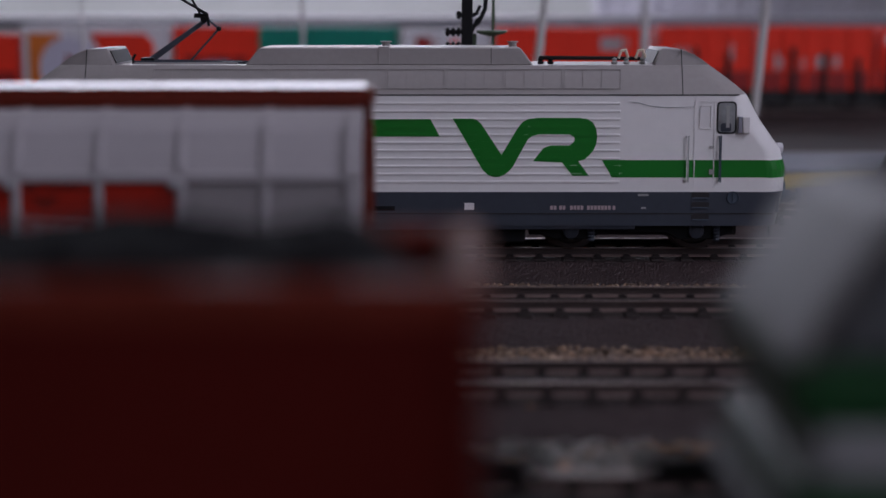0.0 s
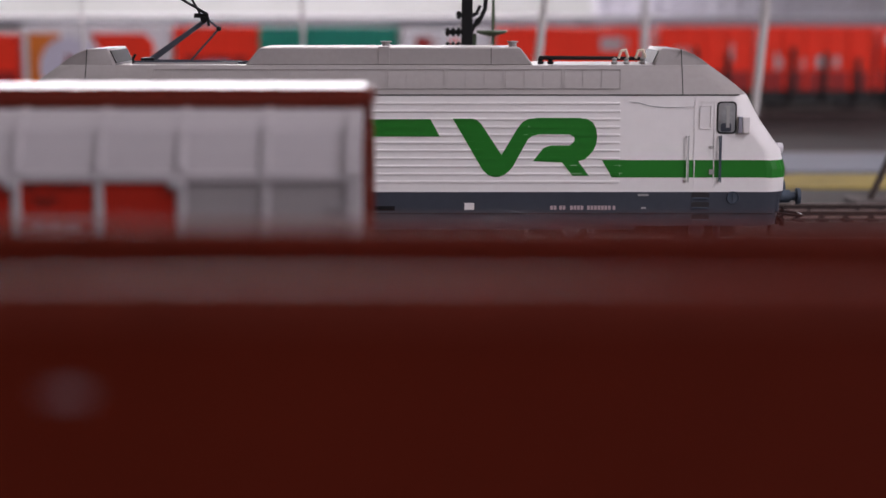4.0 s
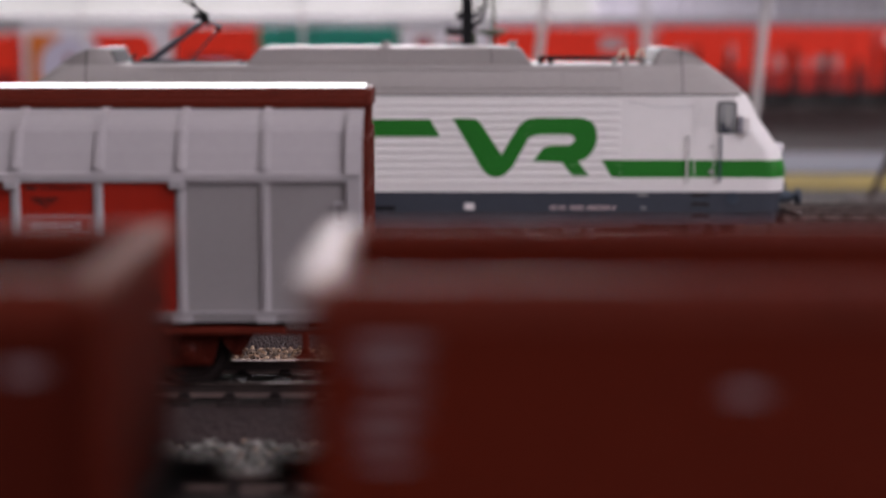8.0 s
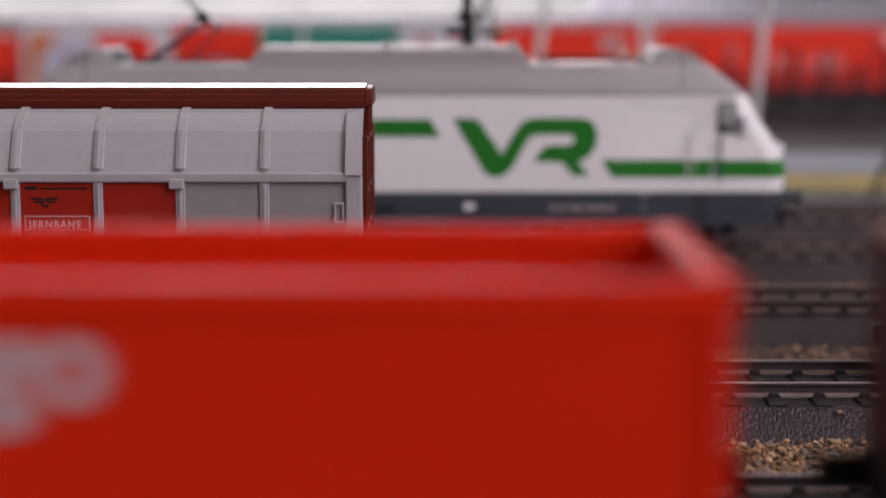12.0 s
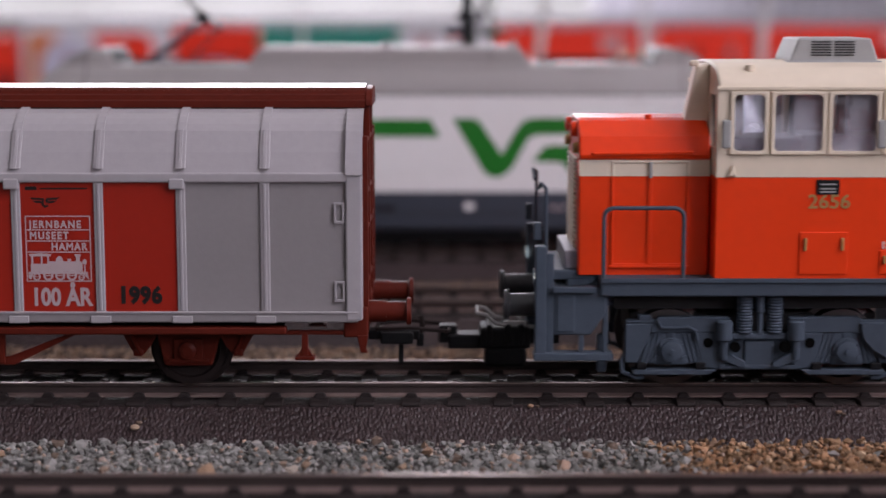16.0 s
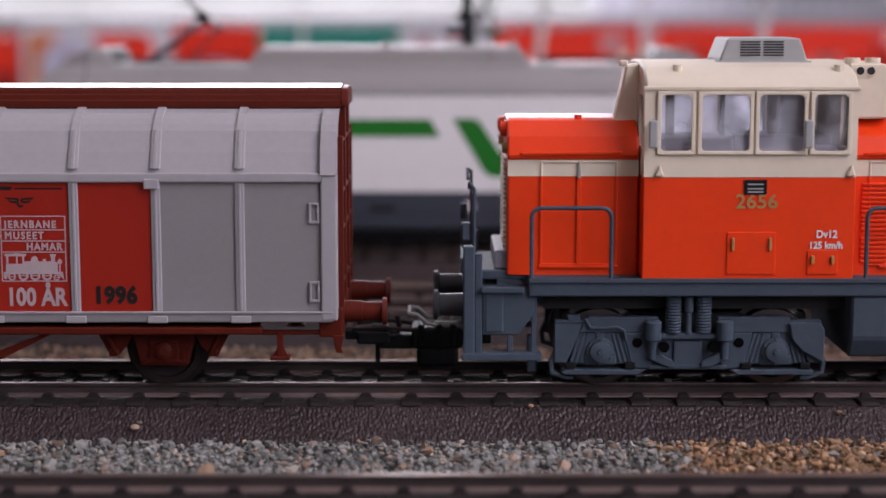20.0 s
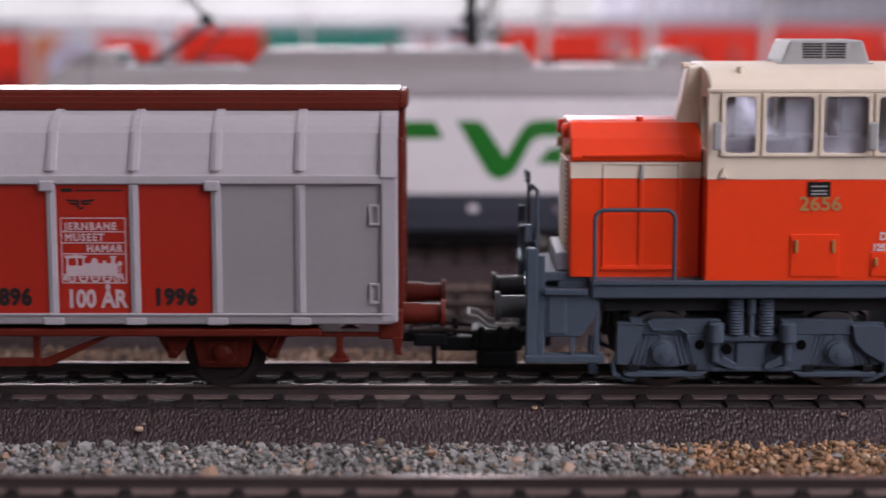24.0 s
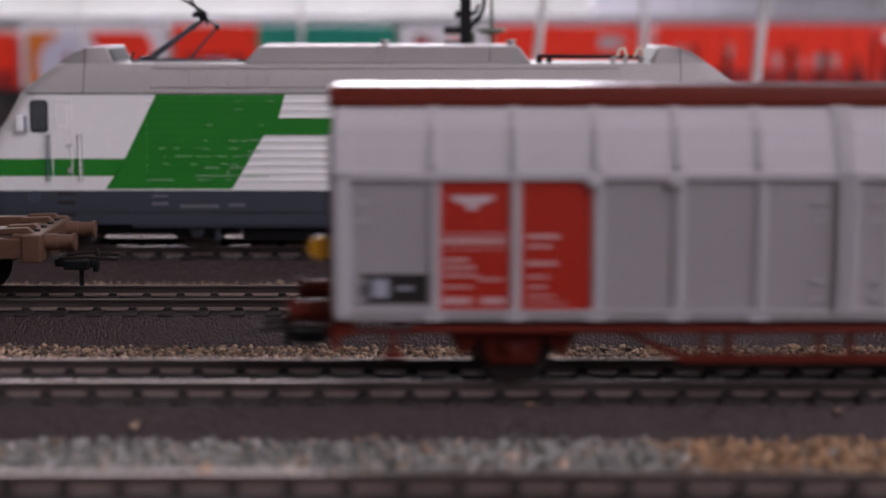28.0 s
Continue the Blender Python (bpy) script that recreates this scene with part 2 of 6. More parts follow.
M = {
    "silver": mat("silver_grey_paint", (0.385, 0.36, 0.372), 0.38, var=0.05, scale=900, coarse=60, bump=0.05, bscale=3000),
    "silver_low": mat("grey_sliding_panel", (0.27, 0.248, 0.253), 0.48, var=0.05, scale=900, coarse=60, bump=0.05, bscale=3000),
    "oxide": mat("red_brown_plastic", (0.098, 0.0132, 0.007), 0.45, spec=0.16, var=0.12, scale=700, coarse=70, bump=0.08, bscale=2500),
    "roofbrown": mat("glossy_red_brown_roof", (0.105, 0.020, 0.012), 0.24, var=0.1, scale=500, coarse=30, spec=0.6),
    "backglow": mat("overcast_sky_backdrop", (0.95, 0.93, 0.93), 0.9, var=0.2, scale=20, coarse=3, emit=0.38),
    # glow of the added, unseen overhead panel
    "panelglow": mat("added_panel_glow", (1.0, 0.96, 1.0), 0.6, var=0.02, emit=1.2),
    "panel_red": mat("dark_red_print", (0.33, 0.0165, 0.007), 0.4, var=0.05, scale=800),
    "orange": mat("orange_red_paint", (0.84, 0.052, 0.007), 0.34, spec=0.3, var=0.05, scale=600, coarse=50, bump=0.03, bscale=3000),
    "cream": mat("cream_paint", (0.76, 0.655, 0.515), 0.5, spec=0.2, var=0.04, scale=600, bump=0.03, bscale=3000),
    "slate": mat("slate_grey_plastic", (0.060, 0.078, 0.103), 0.58, spec=0.2, var=0.12, scale=700, coarse=90, bump=0.1, bscale=2500),
    "slate_d": mat("dark_blue_grey_paint", (0.045, 0.052, 0.068), 0.4, var=0.08, scale=600),
    "buffer_d": mat("worn_dark_buffer", (0.055, 0.057, 0.062), 0.4, 0.3, var=0.25, scale=700, coarse=150),
    "white": mat("white_paint", (0.80, 0.78, 0.77), 0.34, var=0.03, scale=500, bump=0.03, bscale=3000),
    "green": mat("green_print", (0.018, 0.19, 0.022), 0.36, var=0.05, scale=500),
    "roofgrey": mat("warm_grey_roof_plastic", (0.35, 0.325, 0.315), 0.5, var=0.06, scale=800, bump=0.06, bscale=2500),
    "acgrey": mat("light_grey_metal_paint", (0.36, 0.36, 0.35), 0.55, spec=0.2, var=0.06, scale=800),
    "black": mat("black_plastic", (0.008, 0.008, 0.009), 0.5, var=0.2, scale=600, spec=0.2),
    "dark": mat("dark_void_plastic", (0.02, 0.019, 0.02), 0.6, var=0.2, scale=600),
    "steel": mat("blackened_steel", (0.10, 0.09, 0.09), 0.3, 0.85, var=0.15, scale=900),
    "rail_foot": mat("dull_rail_steel", (0.30, 0.22, 0.20), 0.45, 0.55, var=0.25, scale=500, coarse=50),
    "rail": mat("bright_rail_steel", (0.30, 0.24, 0.22), 0.4, 0.9, var=0.15, scale=900, coarse=30),
    "wheel_dark": mat("dark_wheel_steel", (0.022, 0.015, 0.014), 0.55, 0.2, var=0.15, scale=900, spec=0.2),
    "tie": mat("dark_brown_sleeper_plastic", (0.024, 0.018, 0.017), 0.55, spec=0.2, var=0.2, scale=700, obj_random=0.15, bump=0.1, bscale=2500),
    "bed": leather("black_moulded_ballast", (0.042, 0.028, 0.028)),
    "bedtop": mat("dusty_brown_ballast", (0.035, 0.028, 0.026), 0.7, var=0.6, scale=900, coarse=120, bump=0.8, bscale=1400),
    "print_w": mat("white_print", (0.75, 0.72, 0.72), 0.45, var=0.03),
    "print_g": mat("bluish_grey_print", (0.30, 0.30, 0.35), 0.5, var=0.1),
    "print_q": mat("pink_print", (0.42, 0.26, 0.26), 0.5, var=0.15, scale=2500),
    "faint": mat("faint_grey_print", (0.14, 0.145, 0.155), 0.5, var=0.15, scale=2500),
    "faint_green": mat("pale_green_print", (0.28, 0.44, 0.27), 0.5, var=0.15, scale=2500),
    "print_r": mat("faded_pink_print", (0.42, 0.12, 0.10), 0.5, var=0.15, scale=2500),
    "print_p": mat("pinkish_white_print", (0.46, 0.36, 0.37), 0.5, var=0.04),
    "print_f": mat("rubbed_brown_print", (0.125, 0.055, 0.055), 0.5, var=0.1),
    "print_dim": mat("faint_pinkish_print", (0.20, 0.14, 0.155), 0.5, var=0.1),
    # lighter rims: top light and end highlights are put into these browns
    "gon_rim": mat("toplight_brown_rim", (0.110, 0.016, 0.0085), 0.5, var=0.2, scale=300, coarse=60, spec=0.14),
    "gon_edge": mat("sheen_pale_brown_rim", (0.165, 0.078, 0.060), 0.7, var=0.25, scale=300, coarse=60, spec=0.08),
    "gon_mid": mat("half_sheen_pale_rim", (0.235, 0.14, 0.12), 0.5, var=0.25, scale=300, coarse=60, spec=0.2),
    "gon_pale": mat("full_sheen_pale_rim", (0.30, 0.19, 0.16), 0.45, var=0.25, scale=300, coarse=60, spec=0.25),
    "dull": mat("dull_black_underframe", (0.010, 0.009, 0.009), 0.85, var=0.2, scale=400, spec=0.05),
    # black that paints the shade in holes, slots and gaps
    "void": mat("black_shade_fill", (0.004, 0.004, 0.004), 0.9, var=0.1, spec=0.02),
    "web": mat("dark_rail_web", (0.055, 0.041, 0.038), 0.55, 0.0, var=0.25, spec=0.16),
    "cglass": glass("clean_window", haze=0.0),
    "print_k": mat("black_print", (0.015, 0.012, 0.012), 0.45, var=0.05),
    "gold": mat("gold_print", (0.44, 0.27, 0.10), 0.4, 0.2, var=0.06),
    "yellow": mat("yellow_plastic", (0.75, 0.36, 0.02), 0.35, var=0.05),
    "brownflat": mat("weathered_tan_brown_plastic", (0.095, 0.046, 0.028), 0.55, var=0.25, scale=600, coarse=120),
    "portal": mat("dark_grey_brown_mast_paint", (0.062, 0.046, 0.042), 0.6, var=0.2, scale=400),
    "gon_a": mat("very_dark_brown_gondola", (0.068, 0.0064, 0.0044), 0.6, spec=0.06, var=0.15, scale=500, coarse=35),
    "gon": mat("dark_red_brown_gondola", (0.083, 0.0092, 0.0036), 0.55, spec=0.07, var=0.15, scale=500, coarse=35, bump=0.06, bscale=2000),
    "gon_b": mat("lighter_brown_gondola", (0.108, 0.0118, 0.0052), 0.55, spec=0.07, var=0.15, scale=500, coarse=35, bump=0.06, bscale=2000),
    "gon_d": mat("darker_brown_gondola", (0.058, 0.0066, 0.0030), 0.55, spec=0.07, var=0.15, scale=500, coarse=35, bump=0.06, bscale=2000),
    "gon_red": mat("bright_red_gondola", (0.64, 0.020, 0.004), 0.5, spec=0.08, var=0.06, scale=500),
    "gon_red2": mat("traffic_red_gondola", (0.37, 0.0125, 0.0035), 0.5, spec=0.06, var=0.08, scale=500),
    "eng_roof": mat("dark_engine_roof_paint", (0.035, 0.033, 0.035), 0.5, var=0.1, spec=0.15),
    "eng_grey": mat("dark_grey_engine_paint", (0.040, 0.036, 0.036), 0.55, var=0.1, spec=0.15),
    "eng_green": mat("dark_green_engine_paint", (0.008, 0.045, 0.012), 0.5, var=0.1, spec=0.2),
    "gon_grey": mat("grey_interior", (0.20, 0.20, 0.20), 0.55, var=0.1),
    "coal": mat("coal", (0.007, 0.007, 0.008), 0.85, spec=0.05, var=0.4, scale=300, bump=0.6, bscale=800),
    "cab_in": mat("brown_cab_interior", (0.16, 0.07, 0.06), 0.6, var=0.1),
    "desk": mat("violet_grey_desk", (0.23, 0.18, 0.22), 0.5, var=0.2),
    "cabinet": mat("pale_violet_grey_cabinet", (0.46, 0.44, 0.50), 0.5, var=0.3, coarse=120),
    "glass": glass("clear_window", haze=0.3),
    # opaque pane: reflection and bright inside are put into its colour
    "pglass": mat("pale_glare_window", (0.30, 0.31, 0.315), 0.10, var=0.5, scale=300, coarse=160, spec=0.6),
    "dglass": mat("dark_window_glass", (0.06, 0.065, 0.07), 0.08, var=0.2, spec=0.8),
    "lamp": mat("lit_headlight", (1.0, 0.96, 0.85), 0.3, emit=7.0),
    "teal": mat("teal_container_paint", (0.015, 0.24, 0.17), 0.45, var=0.08),
    "redbox": mat("red_container_paint", (0.88, 0.045, 0.020), 0.5, spec=0.2, var=0.1, coarse=30),
    "dkred": mat("dark_red_paint", (0.30, 0.02, 0.018), 0.45, var=0.12),
    "orangebox": mat("orange_paint", (0.70, 0.19, 0.03), 0.45, var=0.08),
    "table": mat("grey_layout_ground", (0.075, 0.068, 0.062), 0.85, var=0.35, scale=250, coarse=22, bump=0.5, bscale=700),
    "asphalt": mat("dark_asphalt_strip", (0.042, 0.038, 0.038), 0.8, var=0.2, scale=300),
    "bluepath": mat("pale_blue_grey_strip", (0.22, 0.24, 0.28), 0.6, var=0.06),
    "ochre": mat("ochre_grass_strip", (0.33, 0.25, 0.07), 0.9, var=0.25, scale=300),
    "wall": mat("grey_wall_paint", (0.40, 0.39, 0.38), 0.8, var=0.04, scale=60, coarse=2, bump=0.05, bscale=200),
    "ceiling": mat("white_ceiling_paint", (0.78, 0.77, 0.75), 0.9, var=0.03, scale=60, coarse=2),
    "floor": mat("brown_floor", (0.20, 0.13, 0.08), 0.45, var=0.2, scale=30, coarse=3),
    "wood": mat("wooden_board", (0.30, 0.20, 0.12), 0.5, var=0.2, scale=60, coarse=6),
    "galv": mat("pale_grey_mast_paint", (0.60, 0.58, 0.58), 0.45, var=0.06),
    "mast": mat("olive_green_mast_paint", (0.075, 0.11, 0.06), 0.5, var=0.1),
    "palebox": mat("pale_white_card", (0.74, 0.72, 0.75), 0.5, var=0.06),
    "bluebox": mat("pale_blue_card", (0.36, 0.40, 0.58), 0.5, var=0.08),
    "curtain": curtain("pleated_bluish_curtain", (0.82, 0.81, 0.85)),
    "lavender": mat("pale_lavender_card", (0.60, 0.57, 0.68), 0.5, var=0.06),
    "shelf": mat("grey_shelf", (0.22, 0.22, 0.25), 0.6, var=0.1),
    "gravel": mat("grey_gravel", (0.3, 0.3, 0.3), 0.75, var=0.25, scale=900, bump=0.3, bscale=2500,
                  island=[(0.0, (0.14, 0.138, 0.125)), (1.0, (0.42, 0.36, 0.30)), (0.3, (0.215, 0.211, 0.196)), (0.62, (0.285, 0.275, 0.255)),
                          (0.88, (0.31, 0.29, 0.275)), (0.95, (0.38, 0.25, 0.18))]),
    "gravel_tan": mat("tan_gravel", (0.3, 0.3, 0.3), 0.75, var=0.25, scale=900, bump=0.3, bscale=2500,
                      island=[(0.0, (0.10, 0.062, 0.04)), (1.0, (0.52, 0.38, 0.25)), (0.35, (0.23, 0.135, 0.07)), (0.7, (0.36, 0.22, 0.125)),
                              (0.88, (0.50, 0.27, 0.14))]),
    "gravel_pale": mat("pale_pinkish_gravel", (0.3, 0.3, 0.3), 0.75, var=0.25, scale=900, bump=0.3, bscale=2500,
                       island=[(0.0, (0.09, 0.06, 0.045)), (1.0, (0.46, 0.34, 0.24)), (0.4, (0.20, 0.145, 0.11)), (0.75, (0.32, 0.20, 0.125))]),
}


# ---- mesh helpers (millimetres) ----
def at_mm(x, y, z, rx=0, ry=0, rz=0):
    return pose(x * MM, y * MM, z * MM, rx, ry, rz)


def finish(name, bm, material, smooth=False):
    bmesh.ops.recalc_face_normals(bm, faces=bm.faces)
    bm.transform(Matrix.Diagonal((MM, MM, MM, 1)))
    me = bpy.data.meshes.new(name)
    bm.to_mesh(me)
    bm.free()
    for m in (material if isinstance(material, (list, tuple)) else [material]):
        me.materials.append(M[m])
    if smooth:
        me.shade_smooth()
        me.set_sharp_from_angle(angle=radians(38))
    return me


def part(name, bm, material, parent, label="", at=None, smooth=False):
    ob = new(name, finish(name, bm, material, smooth))
    ob.parent = parent
    if at is not None:
        ob.matrix_basis = at
    if label:
        ob["label"] = label
    return ob


def again(ob, at, parent=None):
    """The same part once more, on the same mesh."""
    o = ob.copy()
    scene.collection.objects.link(o)
    o.parent = parent or ob.parent
    o.matrix_basis = at
    return o


def thing(name, label, category, group="", kind="", at=None):
    ob = new(name)
    ob.empty_display_size = 0.01
    tagged(ob, label, category, group, kind)
    if at is not None:
        ob.matrix_basis = at
    return ob


def box(x0, x1, y0, y1, z0, z1, bevel=0.0, bm=None):
    own = bmesh.new()
    v = [own.verts.new((x, y, z)) for x in (x0, x1) for y in (y0, y1) for z in (z0, z1)]
    for f in ((0, 1, 3, 2), (4, 6, 7, 5), (0, 4, 5, 1), (2, 3, 7, 6), (0, 2, 6, 4), (1, 5, 7, 3)):
        own.faces.new([v[i] for i in f])
    if bevel:
        bmesh.ops.recalc_face_normals(own, faces=own.faces)
        bmesh.ops.bevel(own, geom=own.edges[:], offset=bevel, segments=2, profile=0.5, affect="EDGES")
    return merge(bm, own)


def merge(bm, own):
    if bm is None:
        return own
    me = bpy.data.meshes.new("tmp")
    own.to_mesh(me)
    own.free()
    bm.from_mesh(me)
    bpy.data.meshes.remove(me)
    return bm


def prism(points, a0, a1, axis="x", bevel=0.0, bm=None, segments=1):
    """A closed outline drawn out along an axis. axis x: points are (y, z); y: (x, z); z: (x, y)."""
    own = bmesh.new()

    def place(p, a):
        return {"x": (a, p[0], p[1]), "y": (p[0], a, p[1]), "z": (p[0], p[1], a)}[axis]
    lo, hi = [own.verts.new(place(p, a0)) for p in points], [own.verts.new(place(p, a1)) for p in points]
    own.faces.new(lo), own.faces.new(hi[::-1])
    for i in range(len(points)):
        j = (i + 1) % len(points)
        own.faces.new((lo[i], lo[j], hi[j], hi[i]))
    if bevel:
        bmesh.ops.recalc_face_normals(own, faces=own.faces)
        bmesh.ops.bevel(own, geom=own.edges[:], offset=bevel, segments=segments, profile=0.5, affect="EDGES")
    return merge(bm, own)


def tapered(points, wide, bevel=0.0):
    """An outline in (x, z) with the half width wide(x, z) at each of its corners."""
    own = bmesh.new()
    lo, hi = [own.verts.new((x, -wide(x, z), z)) for x, z in points], [own.verts.new((x, wide(x, z), z)) for x, z in points]
    own.faces.new(lo), own.faces.new(hi[::-1])
    for i in range(len(points)):
        j = (i + 1) % len(points)
        own.faces.new((lo[i], lo[j], hi[j], hi[i]))
    bmesh.ops.recalc_face_normals(own, faces=own.faces)
    if bevel:
        bmesh.ops.bevel(own, geom=own.edges[:], offset=bevel, segments=2, profile=0.5, affect="EDGES")
    return own


def soft_ends(bm, offset):
    """Round off the two end rims of a form drawn out along x."""
    bmesh.ops.recalc_face_normals(bm, faces=bm.faces)
    xs = [v.co.x for v in bm.verts]
    ends = [e for e in bm.edges if abs(e.verts[0].co.x - e.verts[1].co.x) < 1e-4 and min(abs(e.verts[0].co.x - min(xs)), abs(e.verts[0].co.x - max(xs))) < 1e-4]
    bmesh.ops.bevel(bm, geom=ends, offset=offset, segments=3, profile=0.5, affect="EDGES", clamp_overlap=True)
    return bm


def rod(p, q, r, n=8, r2=None, bm=None):
    own = bmesh.new()
    p, q = Vector(p), Vector(q)
    turn = (q - p).to_track_quat("Z", "Y").to_matrix().to_4x4()
    bmesh.ops.create_cone(own, cap_ends=True, segments=n, radius1=r, radius2=r if r2 is None else r2, depth=(q - p).length,
                          matrix=Matrix.Translation((p + q) / 2) @ turn)
    return merge(bm, own)


def tube(points, r, n=8, bm=None):
    """A bent wire through points."""
    own = bmesh.new() if bm is None else bm
    for p, q in zip(points, points[1:]):
        own = rod(p, q, r, n, bm=own)
    for p in points[1:-1]:
        own = ball(p, r * 1.02, bm=own)
    return own


def ball(c, r, bm=None, s=(1, 1, 1)):
    own = bmesh.new()
    bmesh.ops.create_icosphere(own, subdivisions=2, radius=r, matrix=Matrix.Translation(c) @ Matrix.Diagonal((*s, 1)))
    return merge(bm, own)


def lathe(profile, centre, axis="y", n=24, bm=None):
    """A turned part: profile rows of (along, radius)."""
    own = bmesh.new()
    rings = []
    for a, r in profile:
        ring = []
        for k in range(n):
            c, s_ = math.cos(2 * math.pi * k / n) * r, math.sin(2 * math.pi * k / n) * r
            p = {"y": (c, a, s_), "x": (a, c, s_), "z": (c, s_, a)}[axis]
            ring.append(own.verts.new(Vector(p) + Vector(centre)))
        rings.append(ring)
    for u, v in zip(rings, rings[1:]):
        for k in range(n):
            own.faces.new((u[k], u[(k + 1) % n], v[(k + 1) % n], v[k]))
    own.faces.new(rings[0]), own.faces.new(rings[-1][::-1])
    return merge(bm, own)


def words(text, size, material, parent, x, y, z, label="", stretch=1.0, align="LEFT", name="lettering", bold=0.0, space=1.0):
    """Printed lettering that stands upright and faces the camera's side."""
    cu = bpy.data.curves.new(name, "FONT")
    cu.body, cu.size, cu.extrude, cu.align_x, cu.resolution_u, cu.offset = text, size * MM, 0.00003, align, 3, bold * MM
    cu.space_character = space
    tmp = bpy.data.objects.new(name, cu)
    scene.collection.objects.link(tmp)
    me = bpy.data.meshes.new_from_object(tmp.evaluated_get(bpy.context.evaluated_depsgraph_get()))
    bpy.data.objects.remove(tmp)
    bpy.data.curves.remove(cu)
    me.name = name
    me.transform(Matrix.Diagonal((stretch, 1, 1, 1)))
    me.materials.clear()
    me.materials.append(M[material])
    ob = new(name, me)
    ob.parent = parent
    ob.matrix_basis = at_mm(x, y, z, 90)
    if label:
        ob["label"] = label
    return ob


def plate(points, y, material, parent, name, label="", thick=0.06):
    """A thin print on a side that faces the camera: points are (x, z)."""
    return part(name, prism(points, y, y + thick, "y"), material, parent, label)


def rect(x0, x1, z0, z1):
    return [(x0, z0), (x1, z0), (x1, z1), (x0, z1)]


# ---- the room and the layout table ----
def structure(name, bm, material, label=""):
    ob = new(name, finish(name, bm, material))
    tagged(ob, label, "", "", "structure")
    return ob


GROUND = -8.4
structure("ground", box(-1500, 2480, 40, 1900, GROUND - 14, GROUND), "table", "grey-brown rough painted layout board")
structure("floor", box(-2100, 2900, -1600, 2800, -860, -820), "floor", "brown wooden room floor")
structure("ceiling", box(-2100, 2900, -1600, 2800, 1450, 1490), "ceiling", "plain white ceiling")
# unseen glowing panel, added to go with the overhead lamp
panel = thing("added_light_panel", "added unseen glowing panel under the ceiling", "ceiling light", at=at_mm(1100, -320, 1449))
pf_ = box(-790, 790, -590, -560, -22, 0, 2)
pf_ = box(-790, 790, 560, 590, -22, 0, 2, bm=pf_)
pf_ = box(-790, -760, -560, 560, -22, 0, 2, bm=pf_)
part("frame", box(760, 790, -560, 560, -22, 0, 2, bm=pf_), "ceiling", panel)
part("diffuser", box(-759, 759, -559, 559, -8, -2), "panelglow", panel, "added glowing sheet")
structure("wall_east", box(2900, 2940, -1600, 2800, -820, 1450), "wall", "plain grey wall")
structure("wall_west", box(-2140, -2100, -1600, 2800, -820, 1450), "wall", "plain grey wall")
# the wall behind the camera is unseen, its window added; the far wall has one too
wf = box(-2100, 2900, -1500, -1400, -820, 440)
wf = box(-2100, 2900, -1500, -1400, 1380, 1450, bm=wf)
wf = box(-2100, 800, -1500, -1400, 440, 1380, bm=wf)
wf = box(2400, 2900, -1500, -1400, 440, 1380, bm=wf)
structure("wall_front", wf, "wall", "unseen grey wall with an added window opening")
wb = box(-2100, 2900, 2600, 2700, -820, 35)
wb = box(-2100, 2900, 2600, 2700, 1210, 1450, bm=wb)
wb = box(-2100, -920, 2600, 2700, 35, 1210, bm=wb)
wb = box(1120, 2900, 2600, 2700, 35, 1210, bm=wb)
structure("wall_back", wb, "wall", "grey wall with a wide low window opening")
# pleated curtain before the right part of the far window
cur = bmesh.new()
rr, xx, row = random.Random(11), 225.0, []
while xx < 1240:
    row.append((xx, 2575 + (9 if len(row) % 2 else -9) * rr.uniform(0.5, 1.3)))
    xx += rr.uniform(8, 17)
back = [(x, y + 2) for x, y in row]
for a, b in ((row, 1), (back, -1)):
    vs = [(cur.verts.new((x, y, 20)), cur.verts.new((x, y, 1260))) for x, y in a]
    for u, v in zip(vs, vs[1:]):
        cur.faces.new((u[0], v[0], v[1], u[1]))
curt = new("curtain", finish("curtain", cur, "curtain"))
tagged(curt, "bluish white pleated curtain before the far window", "curtain")

structure("backdrop", box(-2600, 3300, 3300, 3320, -700, 2200), "backglow", "bright white sky outside the window")
table = thing("layout_table", "wooden frame and legs under the model railway board", "table")
part("apron", box(-1480, 2460, 45, 63, GROUND - 90, GROUND - 14, 1), "wood", table)
part("apron", box(-1480, 2460, 1877, 1895, GROUND - 90, GROUND - 14, 1), "wood", table)
for lx in (-1440, 500, 2420):
    for ly in (90, 1850):
        part("leg", box(lx - 25, lx + 25, ly - 25, ly + 25, -820, GROUND - 14, 2), "wood", table)


